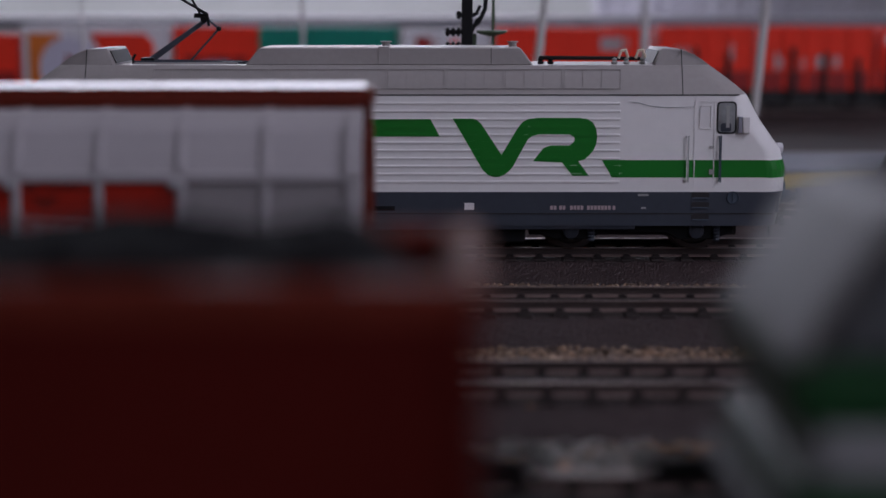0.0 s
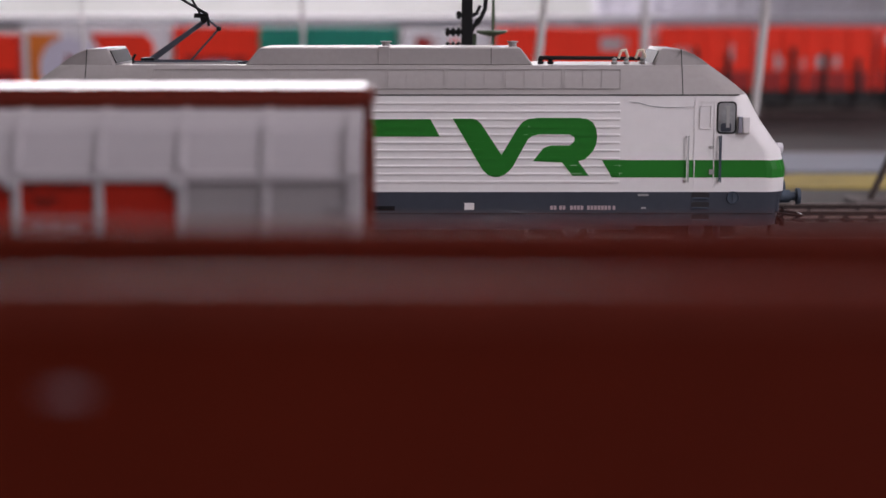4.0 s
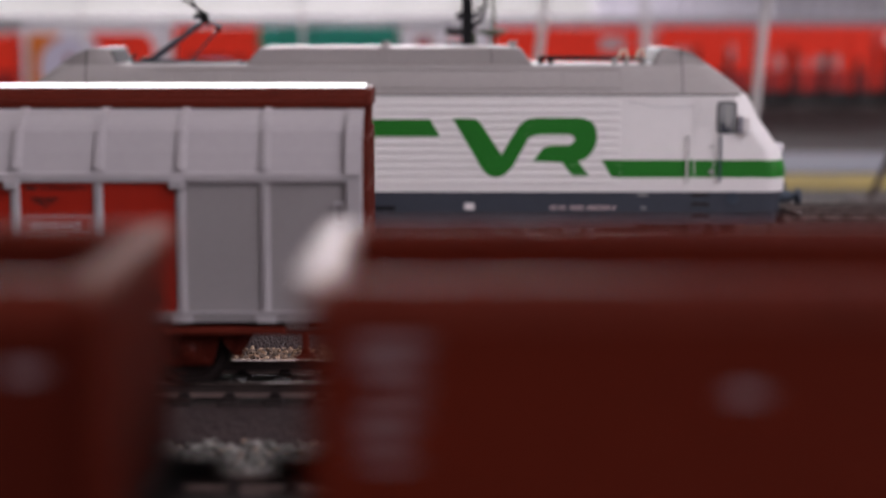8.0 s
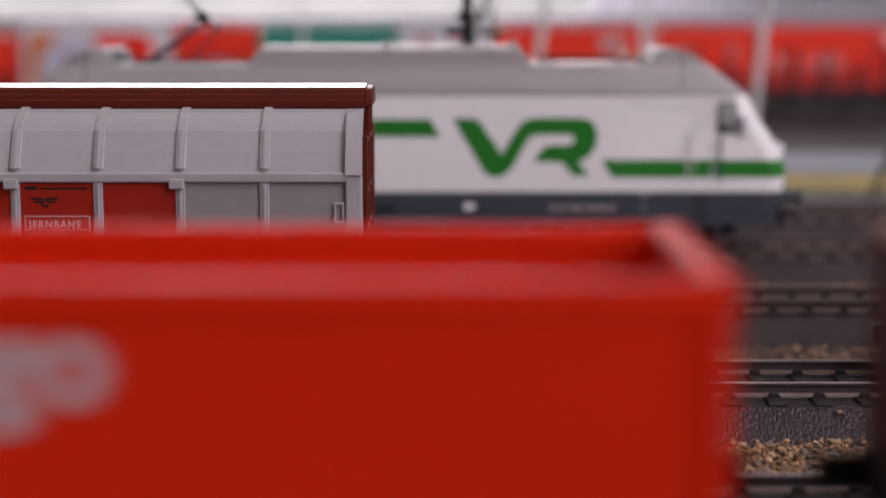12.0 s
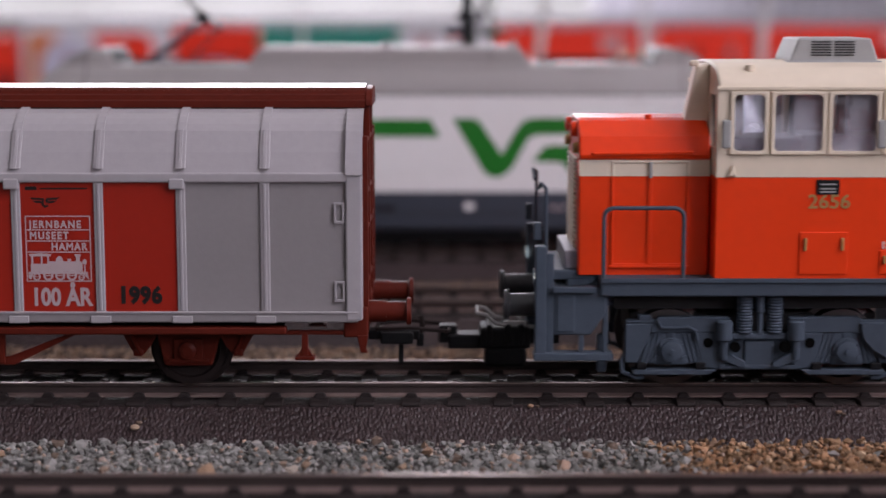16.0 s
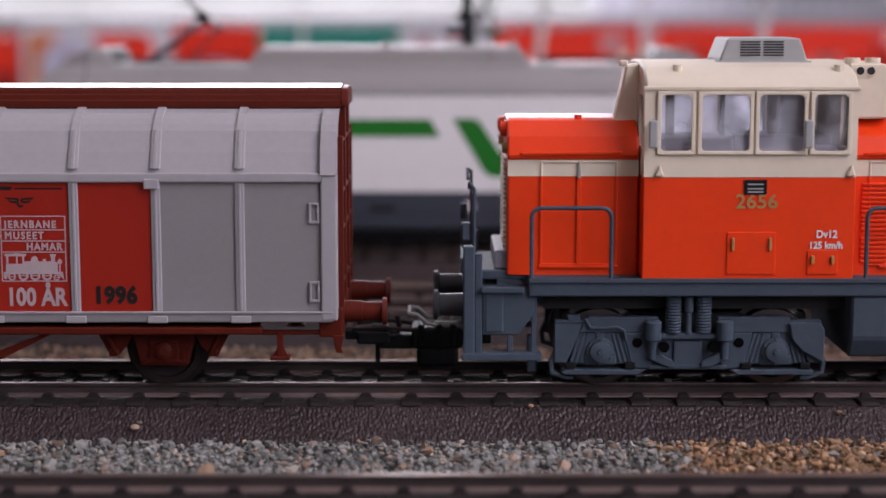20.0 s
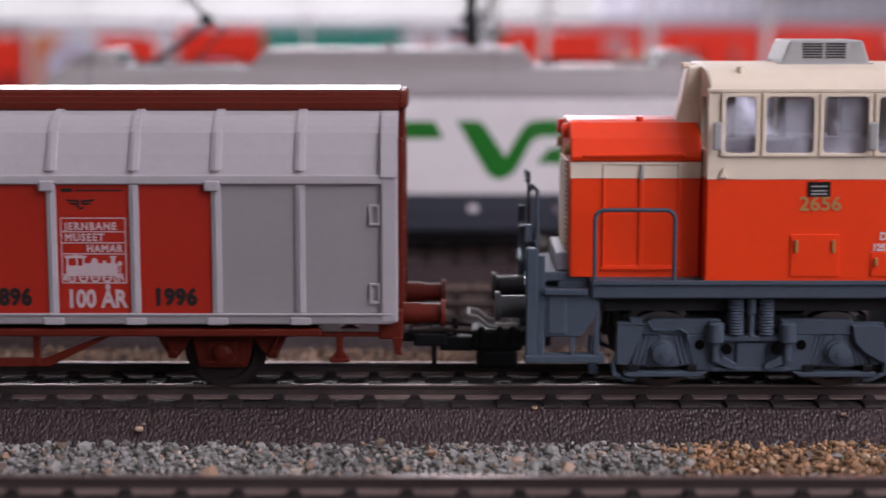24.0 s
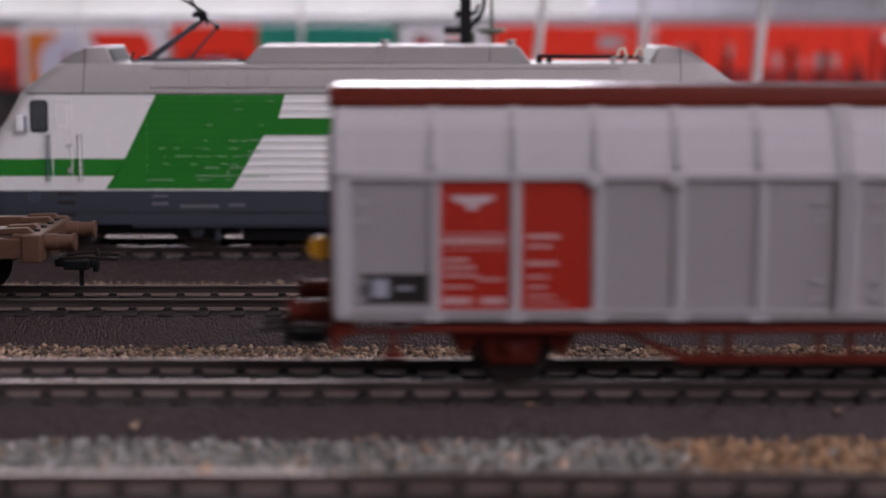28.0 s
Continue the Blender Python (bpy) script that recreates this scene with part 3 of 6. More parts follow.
# ---- tracks ----
def track(label, y, x0, x1, tie0, tie1, z=0.0):
    t = thing("track", label, "railway track", "parallel model tracks", "structure", at_mm(0, y, z))
    bed = prism([(-20, GROUND + 0.02 - z), (20, GROUND + 0.02 - z), (18.8, -7.2), (13.6, -3.0), (12.6, -2.85), (-12.6, -2.85), (-13.6, -3.0), (-18.8, -7.2)], x0, x1, "x")
    part("roadbed", bed, "bed", t, "black moulded plastic ballast with a leathery grain")
    head = [(-0.40, 0), (0.40, 0), (0.46, -0.06), (0.46, -0.17), (-0.46, -0.17), (-0.46, -0.06)]
    web = [(-0.45, -0.175), (0.45, -0.175), (0.45, -0.5), (0.14, -0.72), (0.16, -1.72), (-0.16, -1.72), (-0.14, -0.72), (-0.45, -0.5)]
    foot = [(-0.17, -1.72), (0.17, -1.72), (1.0, -2.0), (1.0, -2.28), (-1.0, -2.28), (-1.0, -2.0)]
    for s in (-8.7, 8.7):
        r = part("rail", prism([(p[0] + s, p[1]) for p in web], x0, x1, "x"), "web", t, "dark rail web")
        part("rail_foot", prism([(p[0] + s, p[1]) for p in foot], x0, x1, "x"), "rail_foot", r, "dull steel rail foot")
        part("rail_head", prism([(p[0] + s, p[1]) for p in head], x0, x1, "x"), "rail", r, "polished steel rail head")
    part("ballast_top", box(x0, x1, -12.3, 12.3, -3.0, -2.78), "bedtop", t, "brown dusty ballast between the sleepers")
    n0 = math.ceil(tie0 / 7.36)
    tie = prism([(-13.4, -3.05), (13.4, -3.05), (13.4, -2.55), (12.8, -2.22), (-12.8, -2.22), (-13.4, -2.55)], -1.55, 1.55, "x", 0.15)
    for s in (-8.7, 8.7):
        for e in (-1.05, 1.05):
            tie = prism([(-1.3, -2.5), (1.3, -2.5), (0.6, -1.5), (-0.6, -1.5)], s + e - 0.5, s + e + 0.5, "y", 0.1, bm=tie)
    first = part("sleeper", tie, "tie", t, at=at_mm(n0 * 7.36 + 2.2, 0, 0))
    for k in range(n0 + 1, math.floor(tie1 / 7.36)):
        again(first, at_mm(k * 7.36 + 2.2, 0, 0))
    studs = bmesh.new()
    for k in range(n0, math.floor(tie1 / 7.36)):
        studs = box(k * 7.36 + 1.6, k * 7.36 + 2.8, -0.5, 0.5, -2.3, -1.5, bm=studs)
    part("centre_studs", studs, "web", t, "row of small metal contact studs")
    return t


track("dark plastic model track in front", TRACK_Y["front"], -1400, 2450, -70, 70, FRONT_Z)
track("empty model track with steel rails and dark sleepers", TRACK_Y["a"], -1400, 2450, -80, 80)
track("model track with steel rails under the silver wagon", TRACK_Y["b"], -1400, 2450, -110, 110)
track("model track with steel rails beside the flat wagon", TRACK_Y["c"], -1400, 2450, -125, 125)
track("model track with steel rails under the white locomotive", TRACK_Y["d"], -1400, 2450, -150, 150)
track("model track behind the white locomotive", TRACK_Y["e"], -1400, 2450, 60, 190)


# ---- gravel strips between the tracks ----
ICO_V, ICO_F = [], []
own = bmesh.new()
bmesh.ops.create_icosphere(own, subdivisions=1, radius=1.0)
own.verts.index_update()
ICO_V = np.array([v.co[:] for v in own.verts])
ICO_F = [[v.index for v in f.verts] for f in own.faces]
own.free()


def gravel(name, label, material, x0, x1, y0, y1, step, size, seed, keep=None, rise=0.5):
    rng = np.random.default_rng(seed)
    verts, faces, base = [], [], 0
    for gx in np.arange(x0, x1, step):
        for gy in np.arange(y0, y1, step):
            x, y = gx + rng.uniform(-0.6, 0.6) * step, gy + rng.uniform(-0.6, 0.6) * step
            if keep and rng.random() > keep(x, y):
                continue
            r = size * rng.uniform(0.55, 1.15) * (2.0 if rng.random() < 0.045 else 1)
            sh = ICO_V * rng.uniform(0.45, 1.35, (12, 1)) * np.array([1, 1, 0.85]) * r
            a = rng.uniform(0, 6.28)
            c, s = math.cos(a), math.sin(a)
            sh = sh @ np.array([[c, -s, 0], [s, c, 0], [0, 0, 1]])
            z = GROUND + rise * rng.uniform(0.1, 1.3)
            verts.append(sh + np.array([x, y, z]))
            faces += [[i + base for i in f] for f in ICO_F]
            base += 12
    me = bpy.data.meshes.new(name)
    me.from_pydata((np.concatenate(verts) * MM).tolist(), [], faces)
    me.materials.append(M[material])
    ob = new(name, me)
    tagged(ob, label, "gravel", "", "stuff")
    return ob


def tan_side(x, y):
    return min(max((x - 31) / 9, 0), 1)


gravel("gravel", "loose blue-grey gravel with a few orange stones", "gravel", -100, 95, 226, 258.8, 0.74, 0.54, 1, lambda x, y: 1 - 0.93 * tan_side(x, y), 1.4)
gravel("gravel", "loose tan and orange gravel beside the track", "gravel_tan", 28, 95, 226, 259.2, 0.74, 0.55, 2, tan_side, 1.6)
gravel("gravel", "pale pinkish gravel between two tracks", "gravel_pale", -120, 120, 298.5, 337, 1.05, 0.62, 3, None, 0.6)
gravel("gravel", "pale gravel along the far track", "gravel_pale", -140, 140, 376, 415, 1.2, 0.62, 4, None, 0.6)
gravel("gravel", "larger pinkish stones scattered on the grey gravel", "gravel_pale", -100, 60, 222, 256, 4.2, 0.95, 6, lambda x, y: 0.95 if y < 238 else 0.3, 2.2)
gravel("gravel", "grey gravel beyond the front track", "gravel", -80, 80, 158, 188, 1.7, 1.1, 5, None, 1.0)


# a few pale crumbs on the track bed
crumbs = bmesh.new()
for cx, cy, cz, cr in ((-48.6, 261.5, -5.2, 0.6), (-48.0, 262.0, -4.6, 0.42), (-47.2, 263.0, -4.2, 0.26), (63.0, 264.2, -3.4, 0.42), (63.7, 264.0, -3.7, 0.3), (14.0, 265.5, -2.7, 0.42), (15.2, 265.6, -2.8, 0.25)):
    crumbs = ball((cx, cy, cz), cr * 1.0, crumbs, (1.3, 0.9, 0.8))
crumb_ob = new("crumbs", finish("crumbs", crumbs, "gravel_pale"))
tagged(crumb_ob, "few pale crumbs lying on the track bed", "crumbs", "", "stuff")


# ---- common railway parts ----
def buffers(parent, x, out, y0, z, material, label="", r=2.15, length=6.5, head="oxide"):
    """Two buffers at one end; out is +1 or -1."""
    for s in (-1, 1):
        b = lathe([(0, 1.8), (length * 0.42, 1.8), (length * 0.42, 1.6), (length * 0.88, 1.6), (length * 0.9, r), (length, r * 0.95)],
                  (0, 0, 0), "x", 16)
        if out < 0:
            b.transform(Matrix.Rotation(math.pi, 4, "Z"))
        part("buffer", b, material, parent, label, at_mm(x, y0 + s * 10, z), True)


def coupling(parent, x, out, lift=0.0):
    def bx(a, b, *rest, **kw):
        return box(min(out * a, out * b), max(out * a, out * b), *rest, **kw)
    bm = bx(0, 8.5, -1.6, 1.6, 5.6, 7.2, 0.3)
    bm = bx(2.0, 7.5, -2.6, 2.6, 5.0, 7.0, 0.4, bm=bm)
    bm = bx(8.0, 9.2, -1.2, 1.2, 4.4, 6.6, 0.3, bm=bm)
    bm = box(out * 5.4 - 0.4, out * 5.4 + 0.4, -0.6, 0.6, 1.4, 5.2, bm=bm)
    hook = part("coupling", bm, "black", parent, "black loop coupling with a hook", at_mm(x, 0, lift))
    part("hook", tube([(out * 8.6, 0, 6.4), (out * 9.0, 0, 8.0), (out * 8.6, 0, 9.4)], 0.45, 6), "wheel_dark", hook)
    part("loop", tube([(out * 1.5, -2.8, 7.6), (out * 7, -3.4, 8.0), (out * 13.0, -3.2, 7.4), (out * 13.4, -2.6, 7.4), (out * 13.4, 2.6, 7.4), (out * 13.0, 3.2, 7.4), (out * 7, 3.4, 8.0), (out * 1.5, 2.8, 7.6), (out * 1.5, -2.8, 7.6)], 0.34, 6), "wheel_dark", hook)
    return hook


def wheelset(parent, x, r, spokes="steel", lift=0.0):
    ax = rod((0, -12, 0), (0, 12, 0), 1.0, 10)
    w = part("wheelset", ax, "steel", parent, "", at_mm(x, 0, r + lift))
    for s in (-1, 1):
        wh = lathe([(s * 6.4, r * 0.3), (s * 6.6, r + 0.9), (s * 7.3, r + 0.9), (s * 7.5, r + 0.05), (s * 10.0, r - 0.05), (s * 10.1, r * 0.82), (s * 9.4, r * 0.78),
                    (s * 9.2, r * 0.35), (s * 10.2, r * 0.3)], (0, 0, 0), "y", 32)
        part("wheel", wh, spokes, w, "", None, True)
    return w


# ---- silver sliding-wall wagon ----
def shoulder(y_out, side):
    """Outline of the curved upper wall in (y, z), from the eave to under the roof; side -1 faces the camera."""
    pts = [(0.0, 34.6), (1.3, 38.0), (2.8, 41.2), (3.8, 42.2), (5.0, 43.0), (6.4, 43.7), (8.6, 44.3)]
    return [(side * (y_out - a), z) for a, z in pts]


def silver_wagon():
    w = thing("sliding_wall_wagon", "silver-grey model sliding-wall goods wagon with red museum panels", "goods wagon")
    half, yo = 80.3, 15.8
    part("core", box(-half + 1.5, half - 1.5, -yo + 1.2, yo - 1.2, 12, 34.6), "dark", w)
    roof_in = [(-yo + 1.4, 34.6)] + [(y + 1.0, z - 0.5) for y, z in shoulder(yo, -1)[1:]] + [(y - 1.0, z - 0.5) for y, z in shoulder(yo, 1)[:0:-1]] + [(yo - 1.4, 34.6)]
    part("inner_vault", prism(roof_in, -half + 1.5, half - 1.5, "x"), "dark", w)
    bars_r = [13.5, 26.4, 39.3, 52.1, 65.2]
    bars_l = [-13.6, -26.4, -39.1, -51.9, -64.6]
    xs = [-half + 2.4] + bars_l[::-1] + [0.0] + bars_r + [half - 2.4]
    reds = {1: "l", 2: "l", 7: "r", 8: "r", 9: "r"}
    for side in (-1, 1):
        # lower sliding panels, each recessed between its ribs
        for i, (a, b) in enumerate(zip(xs, xs[1:])):
            f = side * yo
            bm = box(a, b, min(f, f - side * 0.9), max(f, f - side * 0.9), 12.6, 34.2)
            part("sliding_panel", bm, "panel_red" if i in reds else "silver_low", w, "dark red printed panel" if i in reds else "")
        # ribs: lower post and curved upper rib
        for x in bars_l + bars_r:
            f = side * (yo + 0.38)
            bm = box(x - 0.75, x + 0.75, min(f, side * yo), max(f, side * yo), 12.6, 33.6, 0.18)
            bm = box(x - 0.25, x + 0.25, min(f, side * (yo + 0.58)), max(f, side * (yo + 0.58)), 13.2, 33.2, 0.1, bm=bm)
            part("rib", bm, "silver", w)
            ol = shoulder(yo + 0.25, side)
            il = shoulder(yo - 0.6, side)
            ol = [(y - side * 0.1, z + 0.3) for y, z in ol]
            up = prism(ol[1:] + il[:0:-1], x - 0.65, x + 0.65, "x")
            lo_, li_ = [(y + side * 0.12, z) for y, z in ol[:3]], il[2::-1]
            lo_[0], li_[-1] = (lo_[0][0], 35.5), (li_[-1][0], 35.5)
            up = prism(lo_ + li_, x - 0.8, x + 0.8, "x", 0.12, bm=up)
            up = prism([(y + side * 0.22, z) for y, z in lo_] + lo_[::-1], x - 0.3, x + 0.3, "x", 0.05, bm=up)
            part("upper_rib", up, "silver", w)
        # upper wall in two doors with a seam, and the end strips
        for a, b in ((-half + 1.0, -0.7), (0.7, half - 1.0)):
            ol = shoulder(yo, side)
            il = [(y - side * 0.8, z - 0.1) for y, z in ol]
            part("upper_wall", prism(ol + il[::-1], a, b, "x"), "silver", w, "curved silver upper wall")
            part("eave_rail", box(a - 0.3, b + 0.3, min(side * yo, side * (yo + 0.65)), max(side * yo, side * (yo + 0.65)), 33.4, 34.9, 0.25), "silver", w)
        ol, il = shoulder(yo + 0.45, side), shoulder(yo - 0.9, side)
        for a, b in ((-1.5, -0.17), (0.17, 1.5)):
            part("centre_arch", prism([(y, z + 0.35) for y, z in ol] + il[::-1], a, b, "x"), "silver", w)
            part("centre_post", box(a, b, min(side * yo, side * (yo + 1.0)), max(side * yo, side * (yo + 1.0)), 12.4, 34.9, 0.12), "silver", w)
        part("door_seam", box(-0.16, 0.16, min(side * (yo - 0.5), side * (yo + 0.2)), max(side * (yo - 0.5), side * (yo + 0.2)), 12.8, 34.8), "dark", w, "dark strip in the door seam")
        for e in (-1, 1):
            x = e * (half - 1.2)
            part("end_post", box(x - 1.3, x + 1.3, min(side * (yo - 2), side * (yo + 0.7)), max(side * (yo - 2), side * (yo + 0.7)), 11.6, 34.6, 0.3), "silver", w)
            ol, il = shoulder(yo + 1.0, side), shoulder(yo - 1.2, side)
            part("end_arch", prism(ol + il[::-1], x - 1.3, x + 1.3, "x"), "silver", w)
        f = side * (yo + 0.6)
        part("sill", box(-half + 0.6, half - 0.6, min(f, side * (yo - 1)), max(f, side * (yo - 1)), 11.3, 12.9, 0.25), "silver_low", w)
        part("sill_lip", box(-half + 0.6, half - 0.6, min(side * (yo + 0.2), side * (yo + 0.85)), max(side * (yo + 0.2), side * (yo + 0.85)), 12.75, 13.05, 0.1), "silver", w)
        for x in bars_l + bars_r:
            part("sill_clip", box(x - 1.6, x + 1.6, min(side * yo, side * (yo + 0.85)), max(side * yo, side * (yo + 0.85)), 11.25, 12.4, 0.15), "silver", w)
        # latches and small rail clips
        for x in (-half + 4.4, -4.6, 4.6, half - 3.4):
            for z in (27.0, 14.6):
                fr = bmesh.new()
                for x0, x1, z0, z1 in ((-0.9, 0.7, 0, 0.32), (-0.9, 0.7, 2.9, 3.2), (-0.9, -0.6, 0.32, 2.9), (0.4, 0.7, 0.32, 2.9)):
                    fr = box(x + x0, x + x1, side * yo - 0.45, side * yo + 0.45, z + z0, z + z1, bm=fr)
                if abs(x) < 75 or x < 0:
                    fr.free()
                    fr = box(x - 0.9, x + 0.9, side * yo - 0.4, side * yo + 0.4, z, z + 0.3)
                    fr = box(x - 0.9, x + 0.9, side * yo - 0.4, side * yo + 0.4, z + 2.9, z + 3.2, bm=fr)
                    fr = box(x + 0.35, x + 0.55, side * yo - 0.12, side * yo + 0.12, z + 0.32, z + 2.88, bm=fr)
                part("latch", fr, "silver", w)
        for x in (26.4, 52.1, -26.4, -39.1):
            part("clip", box(x - 1.7, x + 0.6, side * yo - 1.1, side * yo + 1.1, 32.4, 34.0, 0.2), "silver", w)
        # long sole bar, truss and axle guards
        g = side * 14.2
        part("sole_bar", box(-half + 12, half - 12, min(side * 14.0, side * 16.2), max(side * 14.0, side * 16.2), 9.3, 10.5, 0.25), "oxide", w)
        tr = prism([(-35.6, 9.4), (-34.2, 9.4), (-24.2, 5.5), (24.2, 5.5), (34.2, 9.4), (35.6, 9.4), (25.0, 4.2), (-25.0, 4.2)], g - 0.35, g + 0.35, "y")
        for x in (-22, -18, -3.6, 1.4, 23):
            tr = box(x - 0.55, x + 0.55, g - 0.5, g + 0.5, 4.4, 9.4, 0.15, bm=tr)
        part("truss_rod", tr, "oxide", w)
        for x in (-52.2, 52.2):
            g2 = side * 11.4
            gu = prism([(x - 5.4, 9.3), (x + 5.4, 9.3), (x + 3.7, 3.3), (x - 3.9, 3.3)], g2 - side * 1.2, g2, "y", 0.25)
            for q in (-1, 1):
                gu = prism([(x + q * 10.9, 9.3), (x + q * 4.6, 9.3), (x + q * 6.0, 6.6), (x + q * 7.2, 5.2), (x + q * 8.7, 5.3), (x + q * 9.3, 6.4)], g2 - 0.5, g2 + 0.5, "y", 0.15, bm=gu)
                gu = rod((x + q * 9.0, g2 + side * 0.9, 8.6), (x + q * 7.6, g2 + side * 0.9, 5.6), 0.35, 6, bm=gu)
                gu = box(x + q * 8.0 - 0.8, x + q * 8.0 + 0.8, g2 - 0.9, g2 + 0.9, 5.0, 6.2, 0.3, bm=gu)
            gu = box(x - 9, x + 9, g2 - 0.6, g2 + 0.6, 8.6, 9.5, 0.15, bm=gu)
            guard = part("axle_guard", gu, "oxide", w)
            lo, hi = sorted((g2 - side * 0.2, g2 + side * 0.5))
            ab = box(x - 2.4, x + 2.4, lo, hi, 4.3, 7.8, 0.25)
            ab = box(x - 3.2, x + 3.2, lo, hi - 0.1, 4.0, 4.5, 0.1, bm=ab)
            part("axle_box", lathe([(0, 1.5), (side * 0.7, 1.4), (side * 1.0, 0.7)], (x, g2 + side * 0.5, 6.0), "y", 14, bm=ab), "oxide", guard)
        for e in (-1, 1):
            x = e * (half - 10.5)
            x += e * 1.3
            st = box(x - 0.5, x + 0.5, g - 0.6, g + 0.6, 5.6, 9.6, 0.15)
            st = box(x - 1.6, x + 1.6, g - 1.2, g + 1.2, 5.0, 5.6, 0.2, bm=st)
            st = prism([(x - 1.3, 5.5), (x + 1.3, 5.5), (x + 0.4, 7.0), (x - 0.4, 7.0)], g - 0.4, g + 0.4, "y", 0.1, bm=st)
            part("shunter_step", st, "oxide", w)
            part("side_frame", box(min(e * (half - 14), e * (half - 0.6)), max(e * (half - 14), e * (half - 0.6)), g - 0.5, g + 0.4, 9.0, 9.7, 0.15), "oxide", w)
    # roof with its overhang
    rp = [(-6.7, 44.5), (-6.7, 45.5), (-5.9, 45.7), (-5.7, 46.4), (-5.1, 46.6), (-4.9, 47.2), (4.9, 47.2), (5.1, 46.6), (5.7, 46.4), (5.9, 45.7), (6.7, 45.5), (6.7, 44.5)]
    part("roof_edge", prism(rp, -half - 0.2, half + 0.2, "x"), "oxide", w, "stepped red-brown roof edge")
    # solid dark strip stands in for shade below the overhang
    part("roof_gap_shade", box(-half + 1, half - 1, -6.2, 6.2, 44.0, 44.48), "dark", w, "dark strip painting the shaded gap under the roof")
    cap = [(-4.8, 47.22), (-4.5, 47.6), (-2, 47.9), (0, 48.05), (2, 47.9), (4.5, 47.6), (4.8, 47.22)]
    part("roof", prism(cap, -half - 0.2, half + 0.2, "x"), "roofbrown", w, "glossy red-brown roof", None, True)
    for e in (-1, 1):
        x = e * (half + 0.2)
        ends = prism([(-6.6, 44.6), (-6.4, 45.6), (-5.4, 46.8), (-4.4, 47.4), (-2, 47.7), (2, 47.7), (4.4, 47.4), (5.4, 46.8), (6.4, 45.6), (6.6, 44.6)], min(x, x + e * 1.2), max(x, x + e * 1.2), "x", 0.2)
        part("roof_end", ends, "oxide", w)
        # brown end wall with posts, ladder rungs and headstock
        part("end_wall", prism([(-14.4, 11.5), (14.4, 11.5), (14.4, 35), (12.8, 40.8), (10.4, 42.6), (5, 44.4), (-5, 44.4), (-10.4, 42.6), (-12.8, 40.8), (-14.4, 35)], e * (half - 3.4), e * (half - 1.6), "x"), "oxide", w)
        for y in (-13.0, -5, 5, 13.0):
            part("end_stanchion", box(min(e * (half - 1.6), e * (half + 0.9)), max(e * (half - 1.6), e * (half + 0.9)), y - 0.7, y + 0.7, 9.0, 44.8 - max(abs(y) - 5, 0) * 0.55, 0.15), "oxide", w)
        for z in (17, 25.6, 31.5, 39.5):
            part("end_rung", rod((e * (half + 0.5), -13, z), (e * (half + 0.5), 13, z), 0.35, 6), "oxide", w)
        part("headstock", box(min(e * (half - 3), e * (half + 0.8)), max(e * (half - 3), e * (half + 0.8)), -15, 15, 8.6, 13.4, 0.3), "oxide", w)
        part("lamp_iron", prism([(e * half - 0.9, 9.0), (e * half + 0.9, 9.0), (e * half + 0.5, 6.8), (e * half + 0.9, 6.2), (e * half - 0.3, 6.2), (e * half - 0.5, 7.0)], -15.2, -14.4, "y", 0.1), "oxide", w)
        buffers(w, e * (half + 0.8), e, 0, 12.0, "oxide", "", 2.3, 6.8)
        coupling(w, e * (half + 0.3), e)
    # underframe coloured black to paint the shaded gap below the sill
    part("underframe", box(-half + 13, half - 13, -12, 12, 9.4, 11.4), "void", w)
    for x in (-52.2, 52.2):
        wheelset(w, x, 5.9, "wheel_dark")
    # tail lamp holder in yellow at the far end
    part("tail_disc", lathe([(0, 1.9), (1.2, 1.9)], (-half - 2.4, -12.4, 22.4), "y", 18), "yellow", w, "yellow round tail disc")
    # prints
    f = -yo - 0.06
    words("1996", 3.6, "print_k", w, 42.0, f, 14.4, "black printed year", 0.9, name="year", bold=0.2, space=1.08)
    words("1896", 3.6, "print_k", w, 16.0, f, 14.4, "black printed year", 0.9, name="year", bold=0.2, space=1.08)
    words("100 ÅR", 3.9, "print_p", w, 28.3, f, 14.0, "white printed words", 0.80, name="anniversary", bold=0.13)
    words("JERNBANE", 1.62, "print_p", w, 28.35, f, 26.25, "white printed words", 0.90, name="museum_name", bold=0.055, space=1.26)
    words("MUSEET", 1.62, "print_p", w, 28.35, f, 24.5, "white printed words", 0.90, name="museum_name", bold=0.055, space=1.26)
    words("HAMAR", 1.62, "print_p", w, 31.7, f, 22.75, "white printed words", 0.90, name="museum_name", bold=0.055, space=1.2)
    for z in (28.0, 25.85, 24.1, 22.35, 17.75):
        plate(rect(27.7, 37.9, z, z + 0.16), f, "print_p", w, "frame_line")
    for x in (27.7, 37.75):
        plate(rect(x, x + 0.16, 17.75, 28.1), f, "print_p", w, "frame_line")
    # the printed steam engine: boiler, cab, funnel, domes and wheels
    eng = prism([(31.3, 19.3), (36.5, 19.3), (36.5, 20.7), (36.2, 20.95), (31.3, 20.95)], f, f + 0.06, "y")
